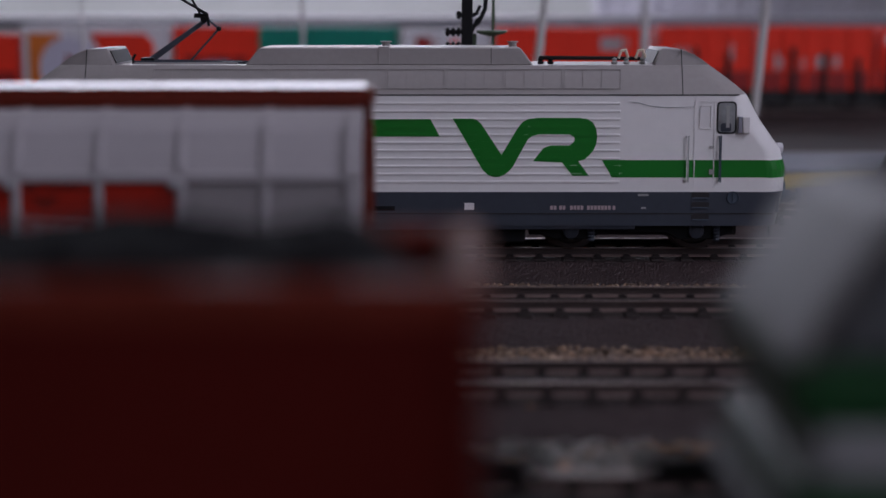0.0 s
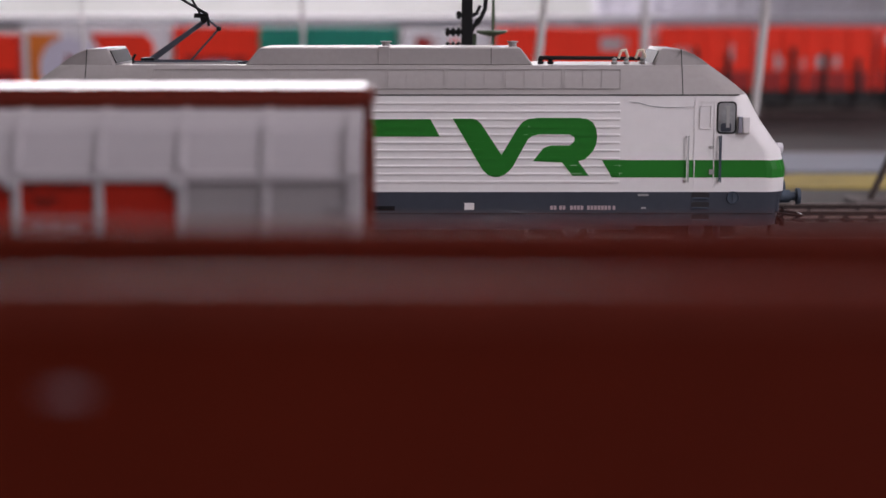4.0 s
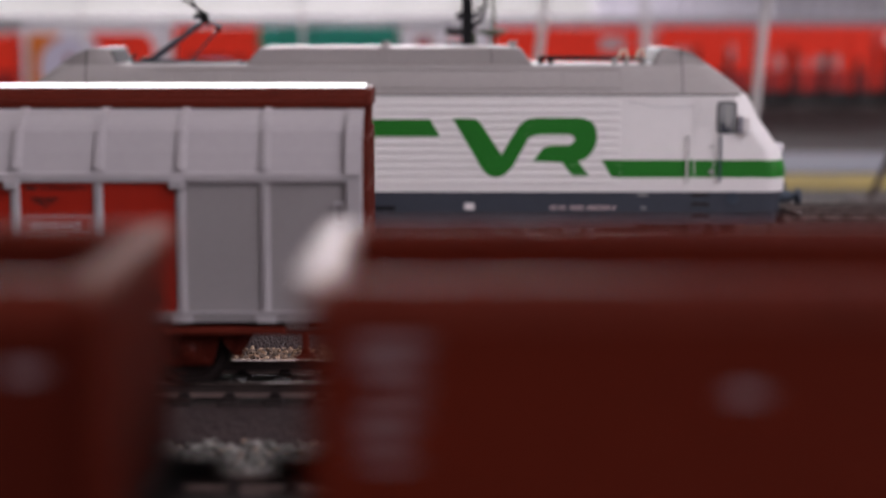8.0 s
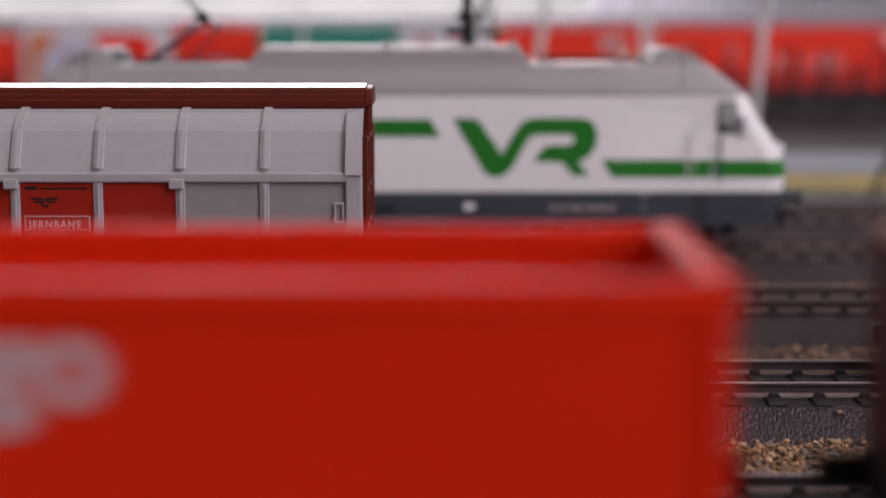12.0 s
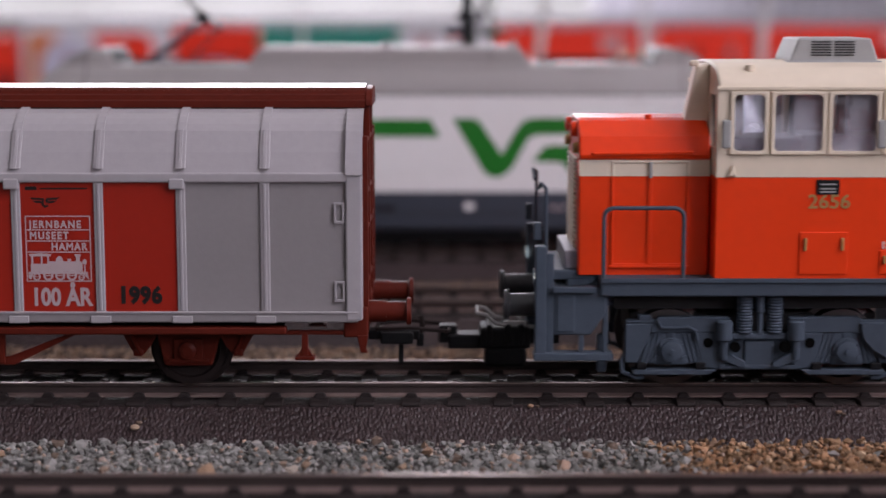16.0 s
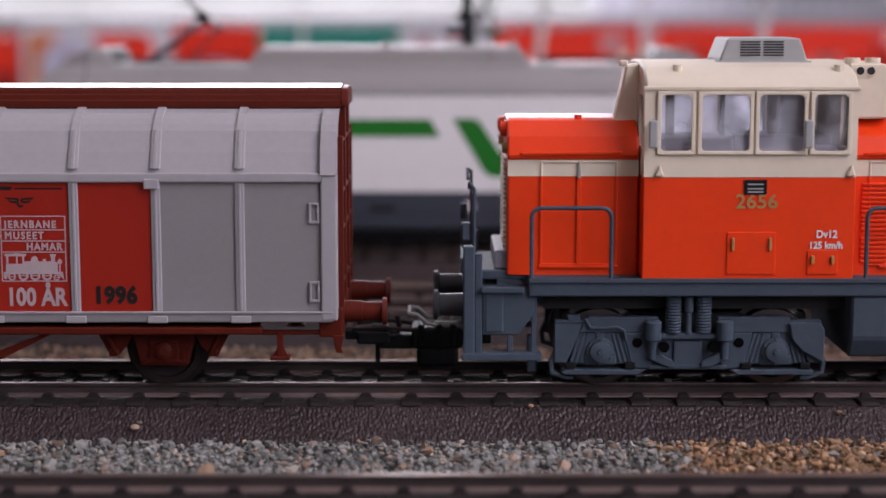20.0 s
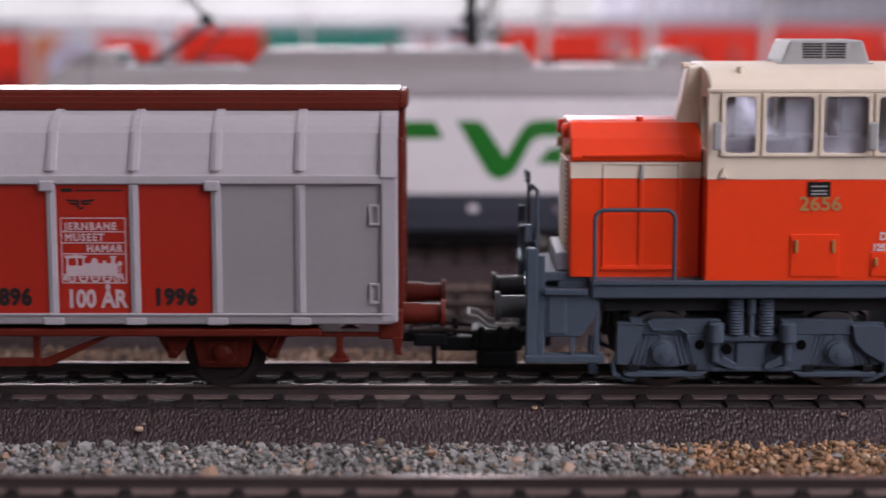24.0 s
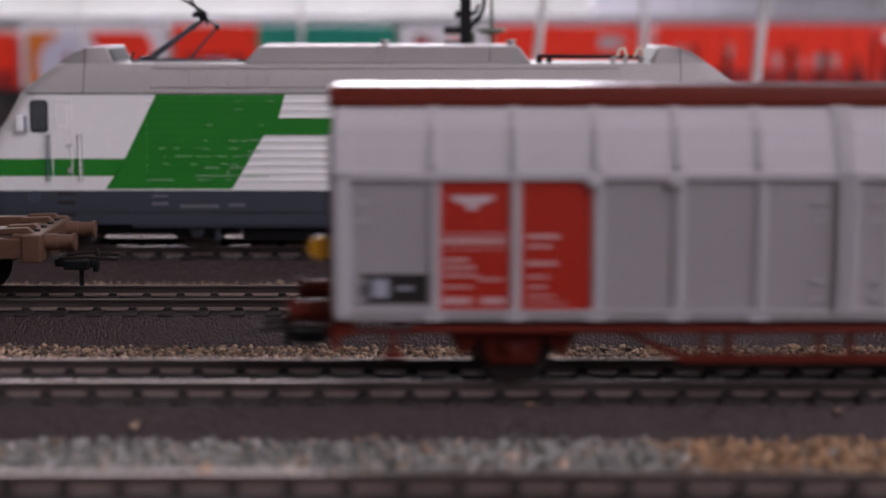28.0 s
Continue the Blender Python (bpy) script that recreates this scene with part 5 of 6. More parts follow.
                gu = lathe([(y - s * 0.2, 2.25), (y + s * 0.9, 2.2), (y + s * 1.0, 1.8), (y + s * 1.5, 1.65), (y + s * 1.7, 1.0)], (ax, 0, 6.1), "y", 20)
                a, b = out(0.0, 0.7)
                gu = box(ax - 2.5, ax + 2.5, a, b, 3.9, 5.4, 0.2, bm=gu)
                gu = box(ax - 0.7, ax + 0.7, a, b, 8.0, 9.4, 0.2, bm=gu)
                for k in range(6):
                    an = radians(60 * k + 30)
                    bolt = (ax + 1.95 * math.cos(an), 6.1 + 1.95 * math.sin(an))
                    gu = rod((bolt[0], y + s * 0.8, bolt[1]), (bolt[0], y + s * 1.25, bolt[1]), 0.22, 6, bm=gu)
                gu = lathe([(y + s * 1.6, 0.55), (y + s * 1.95, 0.45)], (ax, 0, 6.1), "y", 10, bm=gu)
                part("axle_box", gu, "slate", bg, "", None, True)
                for v in (-1, 1):
                    for k in range(3):
                        part("leaf_link", rod((ax + v * (3.2 + 0.75 * k), y + s * 0.5, 4.3), (ax + v * (1.9 + 0.75 * k), y + s * 0.5, 8.9), 0.2, 6), "slate", bg)
                    part("rubber_foot", box(ax + v * 4.7 - 0.8, ax + v * 4.7 + 0.8, lo - 0.5, hi + 0.5, 3.25, 4.3, 0.15), "black", bg)
                a, b = out(0.8, 2.4)
                part("damper_cup", lathe([(8.0, 1.1), (8.2, 1.35), (11.0, 1.35), (11.3, 1.0)], (c + q * 5.7, y + s * 1.5, 0), "z", 18), "slate", bg)
                part("damper_rod", lathe([(5.0, 0.6), (8.1, 0.7)], (c + q * 5.7, y + s * 1.4, 0), "z", 12), "slate", bg)
                a, b = out(0.6, 1.5)
                part("brake_lever", prism(pts((6.4, 7.9), (5.2, 7.9), (5.0, 6.0), (2.2, 4.5), (2.0, 3.6), (3.2, 3.6), (6.4, 4.9)), a, b, "y", 0.15), "slate", bg)
                # black discs on the frame paint the dark of its holes
                a, b = out(0.7, 0.95)
                part("hole_shade_disc", lathe([(a, 0.8), (b, 0.8)], (c + q * 8.1, 0, 7.5), "y", 16), "void", bg)
                a, b = out(1.4, 1.56)
                part("hole_shade_disc", lathe([(a - 0.6, 0.85), (b, 0.85)], (c + q * 3.95, 0, 7.0), "y", 16), "void", bg)
                sp = lathe([(9.1 + 0.24 * k, 1.35 if k % 2 else 1.18) for k in range(26)], (c + q * 2.4, y + s * 0.6, 0), "z", 14)
                part("coil_spring", sp, "slate", bg)
            a, b = out(-1.0, 1.3)
            part("spring_plate", box(c - 4.9, c + 4.9, a, b, 8.1, 9.1, 0.2), "slate", bg)
            part("centre_block", box(c - 2.3, c + 2.3, lo, hi, 3.3, 7.8, 0.3), "slate", bg)
            a, b = out(-1.4, 0.3)
            part("centre_web", box(c - 6.0, c + 6.0, a, b, 3.5, 8.15, 0.15), "slate", bg)
            part("centre_bar", box(c - 6.2, c + 6.2, lo - 0.2, hi - 0.2, 3.2, 3.9, 0.15), "slate", bg)
            part("centre_damper", lathe([(9.1, 0.6), (9.6, 0.45), (12.4, 0.5), (12.6, 0.75), (15.0, 0.7)], (c, y + s * 1.0, 0), "z", 12), "slate", bg)
            a, b = out(0.8, 1.5)
            part("sand_box", prism([(c + 15.9, 10.8), (c + 16.4, 8.1), (c + 18.0, 6.3), (c + 21.6, 4.2), (c + 21.6, 9.8), (c + 20.8, 10.8)], a, b, "y", 0.2), "slate", bg)
            part("hose", tube([(c - 16.4, y + s * 1.0, 11.4), (c - 15.6, y + s * 1.1, 10.0), (c - 13.4, y + s * 1.1, 9.9), (c - 11.4, y + s * 1.1, 10.1), (c - 10.2, y + s * 1.1, 9.5), (c - 9.9, y + s * 1.1, 8.0)], 0.26, 6), "slate", bg)
            part("bracket", box(c - 19.2, c - 17.2, lo, hi, 11.0, 11.9, 0.15), "slate", bg)
        for ax in (-13.95, 13.95):
            wheelset(bg, c + ax, 6.2, "steel")
    # fuel tank between the bogies
    # floor coloured dark to paint the shade above the bogies
    part("under_floor", box(16, 146, -11, 11, 12.6, 15.2), "dark", d)
    part("fuel_tank", prism([(-15.2, 8.5), (-13.4, 5.2), (13.4, 5.2), (15.2, 8.5), (15.2, 15.3), (-15.2, 15.3)], 64.4, 97, "x", 0.4), "slate", d, "slate-grey fuel tank")
    return d


dv = diesel()


# ---- white, green and grey electric locomotive ----
def sr2_half(z):
    zs = [6.5, 15.5, 20.6, 25.3, 32.4, 38.9, 41.5, 43.5, 45.0, 46.0]
    ls = [97.4, 99.4, 99.6, 98.3, 93.2, 89.6, 86.7, 84.0, 82.0, 80.6]
    return float(np.interp(z, zs, ls))


def sr2_wide(z):
    return float(np.interp(z, [6.5, 38.9, 43.5, 46.0], [17.0, 17.0, 15.6, 14.2]))


def ring(L, W, r=5.5, n=6, grow=0.0):
    L, W = L + grow, W + grow
    pts = []
    for cx, cy, a0 in ((L - r, W - r, 0), (-L + r, W - r, 90), (-L + r, -W + r, 180), (L - r, -W + r, 270)):
        for k in range(n + 1):
            a = radians(a0 + 90 * k / n)
            pts.append((cx + r * math.cos(a), cy + r * math.sin(a)))
    return pts


def loft(levels, grow=0.0):
    bm = bmesh.new()
    rows = [[bm.verts.new((x, y, z)) for x, y in ring(sr2_half(z), sr2_wide(z), grow=grow)] for z in levels]
    for u, v in zip(rows, rows[1:]):
        for k in range(len(u)):
            bm.faces.new((u[k], u[(k + 1) % len(u)], v[(k + 1) % len(u)], v[k]))
    bm.faces.new(rows[0]), bm.faces.new(rows[-1][::-1])
    return bm


def spans(poly, z):
    """Where a level line crosses an outline, in pairs."""
    xs = []
    for (xa, za), (xb, zb) in zip(poly, poly[1:] + poly[:1]):
        if (za <= z) != (zb <= z):
            xs.append(xa + (z - za) / (zb - za) * (xb - xa))
    xs.sort()
    return list(zip(xs[::2], xs[1::2]))


def rounded(x0, x1, z0, z1, r, n=5):
    """A rectangle with round corners."""
    pts = []
    for cx, cz, a0 in ((x1 - r, z1 - r, 0), (x0 + r, z1 - r, 90), (x0 + r, z0 + r, 180), (x1 - r, z0 + r, 270)):
        pts += [(cx + r * math.cos(radians(a0 + 90 * k / n)), cz + r * math.sin(radians(a0 + 90 * k / n))) for k in range(n + 1)]
    return pts


def electric_locomotive():
    e = thing("electric_locomotive", "white and green model electric locomotive with a grey roof", "locomotive", at=at_mm(-14.5, TRACK_Y["d"], 0))
    part("lower_body", loft([6.6, 10, 15.0]), "slate_d", e, "dark blue-grey lower body", None, True)
    part("white_body", loft([15.02, 20.6, 25.3, 29, 32.4, 36, 38.9]), "white", e, "white ribbed body side", None, True)
    part("roof", loft([38.92, 41, 43.5, 45.0, 46.0]), "roofgrey", e, "warm grey roof", None, True)
    part("valance", box(-62, 62, -16.6, 16.6, 5.6, 9.6, 0.3), "slate_d", e)
    f = -17.0
    part("body_line", box(-96, 96, f - 0.12, f + 0.05, 9.5, 9.75), "dark", e)
    # signs in outline, shaped to fit the camera's view: left stripe, slanted block, long bar, the mark, right stripe
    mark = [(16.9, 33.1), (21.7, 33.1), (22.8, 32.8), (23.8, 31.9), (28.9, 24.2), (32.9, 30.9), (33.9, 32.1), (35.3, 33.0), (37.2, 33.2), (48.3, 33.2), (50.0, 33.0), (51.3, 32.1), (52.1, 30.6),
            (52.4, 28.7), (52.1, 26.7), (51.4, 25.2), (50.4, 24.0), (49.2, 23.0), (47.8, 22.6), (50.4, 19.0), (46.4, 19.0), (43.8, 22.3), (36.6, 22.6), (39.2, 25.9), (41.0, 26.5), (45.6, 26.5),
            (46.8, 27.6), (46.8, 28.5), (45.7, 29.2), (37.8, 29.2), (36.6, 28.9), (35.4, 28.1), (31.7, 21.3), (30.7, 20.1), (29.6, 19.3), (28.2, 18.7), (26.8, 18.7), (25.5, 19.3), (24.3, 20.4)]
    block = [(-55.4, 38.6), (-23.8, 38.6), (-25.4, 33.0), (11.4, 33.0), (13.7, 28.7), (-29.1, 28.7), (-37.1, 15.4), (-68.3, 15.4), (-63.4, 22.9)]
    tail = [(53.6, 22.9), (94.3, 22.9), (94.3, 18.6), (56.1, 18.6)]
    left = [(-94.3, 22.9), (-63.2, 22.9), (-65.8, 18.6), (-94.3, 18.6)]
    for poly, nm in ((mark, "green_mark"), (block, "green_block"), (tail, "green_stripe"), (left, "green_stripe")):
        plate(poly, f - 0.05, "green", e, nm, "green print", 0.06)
    # the stripe goes round both noses
    for o in (-1, 1):
        st = bmesh.new()
        rows = [[st.verts.new((x, y, z)) for x, y in ring(sr2_half(z), sr2_wide(z), grow=gr)] for z, gr in ((18.5, -0.2), (18.5, 0.09), (19.6, 0.09), (20.6, 0.09), (21.7, 0.09), (22.8, 0.09), (22.8, -0.2))]
        for p_, q_ in zip(rows, rows[1:]):
            for k in range(len(p_)):
                four = (p_[k], p_[(k + 1) % len(p_)], q_[(k + 1) % len(p_)], q_[k])
                if all(v.co.x * o > 88 for v in four):
                    st.faces.new(four)
        bmesh.ops.delete(st, geom=[v for v in st.verts if not v.link_faces], context="VERTS")
        part("green_stripe", st, "green", e, "green print")
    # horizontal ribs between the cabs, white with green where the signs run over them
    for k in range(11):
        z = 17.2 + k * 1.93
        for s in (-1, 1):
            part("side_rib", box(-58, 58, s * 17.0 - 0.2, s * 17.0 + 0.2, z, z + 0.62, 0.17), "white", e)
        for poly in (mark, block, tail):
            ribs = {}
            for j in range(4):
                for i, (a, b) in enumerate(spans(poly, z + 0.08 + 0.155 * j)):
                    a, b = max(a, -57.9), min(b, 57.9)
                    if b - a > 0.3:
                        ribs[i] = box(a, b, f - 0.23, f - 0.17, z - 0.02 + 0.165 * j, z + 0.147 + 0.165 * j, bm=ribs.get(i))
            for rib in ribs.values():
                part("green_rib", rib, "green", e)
    # bare white flecks where the green print has worn off the ribs
    rng, chips = random.Random(21), None
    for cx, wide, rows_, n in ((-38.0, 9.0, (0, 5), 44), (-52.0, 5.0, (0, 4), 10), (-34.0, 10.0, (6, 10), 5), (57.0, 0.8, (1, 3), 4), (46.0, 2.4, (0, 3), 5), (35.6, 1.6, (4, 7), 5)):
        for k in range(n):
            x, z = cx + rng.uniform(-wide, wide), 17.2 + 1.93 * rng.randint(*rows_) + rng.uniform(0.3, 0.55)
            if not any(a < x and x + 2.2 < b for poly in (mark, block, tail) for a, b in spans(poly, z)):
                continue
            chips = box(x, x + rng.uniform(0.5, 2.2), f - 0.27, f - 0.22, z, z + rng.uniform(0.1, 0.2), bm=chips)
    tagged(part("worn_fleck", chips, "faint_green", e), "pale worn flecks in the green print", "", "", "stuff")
    # roof side hatches
    for k in range(8):
        x = 58.1 - 14.4 * k
        rim = None
        for a, b, c, d_ in ((-13.9, -13.72, 40.2, 45.3), (-9.35, -9.2, 40.4, 45.1), (-4.7, -4.55, 40.4, 45.1), (-0.18, 0, 40.2, 45.3), (-13.72, -0.18, 45.12, 45.3), (-13.72, -0.18, 40.2, 40.38)):
            rim = box(x + a, x + b, -0.1, 0.12, c - 42.7, d_ - 42.7, bm=rim)
        part("roof_hatch", rim, "roofgrey", e, "", at_mm(0, -16.08 + 0.2, 42.7, -20.5))
    part("roof_line", box(-87, 87, -17.1, -16.9, 38.7, 39.0), "dark", e)
    # raised roof housing and cab roofs
    part("roof_housing", prism([(-34.4, 45.9), (-31.4, 49.5), (-30.6, 50.3), (33.4, 50.3), (34.2, 49.5), (36.8, 45.9)], -12.6, 12.6, "y", 0.35), "roofgrey", e, "raised grey roof housing")
    part("housing_band", box(-1.5, 1.3, -12.75, -12.5, 46.2, 50.2, 0.1), "roofgrey", e)
    part("housing_band", box(-1.5, 1.3, -12.5, 12.5, 50.25, 50.5, 0.1), "roofgrey", e)
    part("housing_seam", box(26.3, 26.45, -12.68, -12.5, 46.2, 50.2), "dark", e)
    for x in (0.2, 32):
        part("roof_pot", lathe([(50.2, 1.0), (51.3, 1.0), (51.4, 1.4), (51.7, 1.4)], (x, -4, 0), "z", 14), "roofgrey", e)
    for o in (-1, 1):
        part("cab_roof", tapered([(o * 66.4, 45.8), (o * 68.3, 50.1), (o * 73.2, 49.9), (o * 76.4, 48.6), (o * 78.6, 47.3), (o * 80.3, 46.1), (o * 80.3, 45.8)],
                                 lambda x, z: float(np.interp(z, [45.8, 50.1], [14.3, 12.7])) - max(abs(x) - 75.5, 0) * 0.7, 0.25), "roofgrey", e, "sloped grey cab roof", None, True)
        part("cab_joint", prism([(-17.04, 38.95), (-15.66, 43.5), (-14.34, 46.0), (-12.84, 49.9), (-12.6, 49.9), (-14.1, 46.0), (-15.5, 43.5), (-16.9, 38.95)], o * 73.2 - 0.1, o * 73.2 + 0.1, "x"), "dark", e)
        # thin dark sheet paints the shaded notch behind the cab roof
        part("roof_shade_sheet", prism([(o * 66.5, 46.4), (o * 67.9, 49.5), (o * 67.7, 49.5), (o * 66.3, 46.4)], -11.0, 11.0, "y"), "dark", e)
        # side window, door, handrails, mirror, lamp, steps
        x0, x1 = (81.7, 86.4) if o > 0 else (-86.3, -82.0)
        win = part("side_window", prism(rounded(x0 - 0.05, x1 + 0.05, 29.35, 37.3, 1.0), f - 0.16, f + 0.1, "y"), "black", e, "black rubber window frame")
        part("pane", prism(rounded(x0 + 0.28, x1 - 0.28, 29.75, 36.95, 0.8), f - 0.24, f - 0.15, "y"), "pglass" if o > 0 else "dglass", win, "opaque window pane with its reflections painted in")
        # bar and patch on the pane paint its light and dark reflections
        part("pane_glare_bar", box(o * 84.4 - 0.5, o * 84.4 + 0.35, f - 0.29, f - 0.24, 30.9, 36.3), "acgrey" if o > 0 else "dglass", win, "upright bar painting a reflection on the pane")
        part("pane_dark_patch", prism(rounded(min(o * 82.6, o * 85.2), max(o * 82.6, o * 85.2), 29.9, 32.0, 0.5), f - 0.28, f - 0.24, "y"), "slate_d", win, "dark patch painted on the lower pane")
        dr = bmesh.new()
        a, b = sorted((o * 76.2, o * 81.2))
        for q in ((a, a + 0.2, 16.2, 37.4), (b - 0.2, b, 16.2, 37.4), (a, b, 37.2, 37.4)):
            dr = box(q[0], q[1], f - 0.15, f + 0.05, q[2], q[3], bm=dr)
        dr = box(a + 1.2, b - 1.0, f - 0.1, f + 0.05, 30.6, 36.2, 0.3, bm=dr)
        door = part("cab_door", dr, "white", e)
        part("door_handle", box(a + 3.8, a + 4.8, f - 0.4, f - 0.1, 26.0, 26.4), "acgrey", door)
        part("door_handle", box(a + 3.8, a + 5.0, f - 0.4, f - 0.1, 19.4, 20.6), "acgrey", door)
        for x in (o * 74.4, o * 82.4):
            dark_rail = x == o * 82.4
            rail = part("handrail", rod((x, f - 0.6, 17.6), (x, f - 0.6, 28.8), 0.16, 6), "slate" if dark_rail else "white", e, "dark handrail" if dark_rail else "white handrail")
            for z in (17.8, 28.6):
                part("rail_bracket", box(x - 0.3, x + 0.3, f - 0.7, f + 0.05, z - 0.2, z + 0.2, 0.08), "acgrey", rail)
            # strip beside each rail paints its shadow and recess shade
            part("handrail_shade_strip", box(x + 0.3, x + 0.62, f - 0.06, f + 0.05, 17.4, 28.9), "slate" if dark_rail else "acgrey", e)
        mi = part("mirror", box(o * 88.8 - 0.95, o * 88.8 + 0.95, f - 1.3, f - 0.2, 29.5, 33.6, 0.3), "white", e, "white mirror")
        part("mirror_bracket", rod((o * 87, f + 1.4, 33), (o * 87.6, f - 0.6, 33), 0.25, 6, bm=box(o * 87.4 - 0.6, o * 87.4 + 0.5, f - 1.0, f - 0.1, 29.6, 33.6, 0.2)), "print_g", mi, "grey bracket")
        part("head_lamp", lathe([(0, 1.4), (o * 1.3, 1.3), (o * 1.5, 0.8)], (o * 97.6, -11.5, 25.4), "x", 14), "palebox", e, "clear round head lamp")
        part("head_lamp", lathe([(0, 1.4), (o * 1.3, 1.3), (o * 1.5, 0.8)], (o * 97.6, 11.5, 25.4), "x", 14), "palebox", e, "clear round head lamp")
        for z in (8.0, 11.0, 13.4):
            # flat dark plates paint the shade of the step recesses
            step = part("step_shade_plate", prism(rounded(min(o * 75.8, o * 80.2), max(o * 75.8, o * 80.2), z, z + 1.5, 0.4), f - 0.1, f + 0.06, "y"), "eng_roof", e)
            part("step_lip", box(min(o * 76.0, o * 80.0), max(o * 76.0, o * 80.0), f - 0.35, f - 0.05, z - 0.1, z + 0.25, 0.08), "slate", step)
        part("sand_filler", lathe([(f - 0.12, 0.75), (f - 0.12, 1.3), (f - 0.3, 1.45), (f, 1.6)], (o * 86, 0, 13.6), "y", 20, bm=box(o * 86 - 0.12, o * 86 + 0.12, f - 0.3, f - 0.1, 12.4, 14.8)), "slate", e)
        part("windscreen", prism([(o * 92.9, 33.0), (o * 90.0, 38.3), (o * 89.4, 38.3), (o * 92.3, 33.0)], -12, 12, "y"), "dglass", e)
        part("buffer_beam", box(min(o * 95, o * 98), max(o * 95, o * 98), -15, 15, 9.5, 15.0, 0.5), "slate_d", e)
        for s in (-1, 1):
            bf = lathe([(0, 1.7), (o * 3.0, 1.6), (o * 3.0, 1.1), (o * 4.6, 1.1), (o * 4.7, 2.1), (o * 5.6, 2.0)], (0, 0, 0), "x", 18)
            part("buffer", bf, "slate", e, "grey buffer", at_mm(o * 98.4, s * 10, 13.2), True)
        coupling(e, o * 93, o)
        hz = tube([(o * 97, -5, 9.5), (o * 100, -5.5, 7.0), (o * 101, -4, 6.0), (o * 98, -3, 7.5)], 0.35, 6)
        part("brake_hose", tube([(o * 97, 5, 9.5), (o * 100.5, 5.5, 7.0), (o * 101, 4, 6.0), (o * 98, 3, 7.5)], 0.35, 6, bm=hz), "black", e)
    # bogies
    for c in (-62, 62):
        bg = part("bogie", box(c - 26, c + 26, -12, 12, 3.6, 8.4, 0.5), "dark", e, "black bogie")
        part("bogie_side", prism([(c - 25, 7.6), (c - 25, 4.6), (c - 20, 2.8), (c - 11, 2.8), (c - 8, 4.4), (c + 8, 4.4), (c + 11, 2.8), (c + 20, 2.8), (c + 25, 4.6), (c + 25, 7.6)], -13.8, -12.4, "y", 0.3), "black", bg)
        for ax in (-15.6, 15.6):
            part("axle_cap", lathe([(-13.6, 2.1), (-14.6, 1.9), (-14.8, 1.0)], (c + ax, 0, 5.0), "y", 14), "slate_d", bg)
            part("spring", lathe([(2.4 + 0.4 * k, 1.0 if k % 2 else 0.75) for k in range(12)], (c + ax + 5.0, -14.2, 0), "z", 12), "slate_d", bg)
        for ax in (-15.6, 15.6):
            wheelset(bg, c + ax, 6.6, "steel")
    part("under_box", box(-35, 35, -14, 14, 2.0, 7.4, 0.4), "black", e)
    # number and small prints as bars
    for a, b, z, h, m in ((19.8, 22.2, 10.6, 1.7, "print_w"), (-3.6, 2.6, 10.4, 1.1, "black"),
                          (-57, -53, 13.4, 0.5, "faint"), (-57, -53, 11.4, 0.7, "faint"), (-50, -40.5, 10.8, 0.7, "faint"), (-38, -34, 11, 0.8, "faint"),
                          (62.6, 65.2, 14.0, 0.5, "acgrey"), (63.4, 64.6, 10.8, 0.5, "acgrey")):
        part("small_print", box(a, b, f - 0.1, f + 0.02, z, z + h), m, e)
    for a, n in ((41.0, 2), (43.2, 2), (45.9, 4), (50.1, 7), (56.4, 1)):
        digits = None
        for k in range(n):
            digits = box(a + 0.86 * k, a + 0.86 * k + 0.66, f - 0.1, f + 0.02, 10.6, 11.6, bm=digits)
        part("number_bar", digits, "print_p", e)
    for a, b, z in ((-57.5, -51.5, 17.6), (-44, -40, 20.6), (-38, -34, 20.6), (-33, -30, 24.6), (-32.2, -29.6, 27.4), (-46, -28, 18.6)):
        part("small_print", box(a, b, f - 0.38, f - 0.3, z, z + 0.22), "faint_green", e)
    # pantograph, folded half up, at one end; roof bus bars at the other
    panto = part("pantograph", box(-63, -37, -6, 6, 45.9, 46.4, 0.2), "roofgrey", e, "dark wire pantograph")
    for y in (-5.5, 5.5):
        part("frame_rail", rod((-63, y, 46.6), (-35, y * 0.8, 46.3), 0.3, 6), "slate_d", panto)
    part("lower_arm", rod((-60.2, 0, 46.4), (-45.9, 0, 56.6), 0.85, 10, 0.6), "slate_d", panto)
    part("base_block", box(-62.0, -58.4, -2.2, 2.2, 45.9, 47.5, 0.4), "black", panto)
    part("base_hook", tube([(-63.6, -3, 46.0), (-63.6, -3, 47.4), (-63.0, -3, 48.4)], 0.35, 6), "black", panto)
    part("link_rod", tube([(-45.0, 1.2, 56.9), (-42.4, 1.2, 54.7), (-50.4, 1.2, 45.9)], 0.28, 6), "slate_d", panto)
    part("upper_arm", tube([(-44.6, -1.6, 55.4), (-44.9, -2.0, 58.4), (-51.6, -3.2, 62.4), (-59, -4, 66.6)], 0.36, 6), "black", panto)
    part("upper_arm", tube([(-46.6, 1.6, 57.2), (-47.8, 2.0, 59.6), (-49.6, 3.0, 62.4), (-57, 4, 66.6)], 0.36, 6), "black", panto)
    part("knee", lathe([(-1.8, 0.85), (1.8, 0.85)], (-45.8, 0, 57.0), "y", 12), "black", panto)
    part("knee", box(-48.4, -45.0, -1.2, 1.2, 57.4, 58.6, 0.3), "black", panto)
    part("link_joint", ball((-42.4, 1.2, 54.7), 0.7), "black", panto)
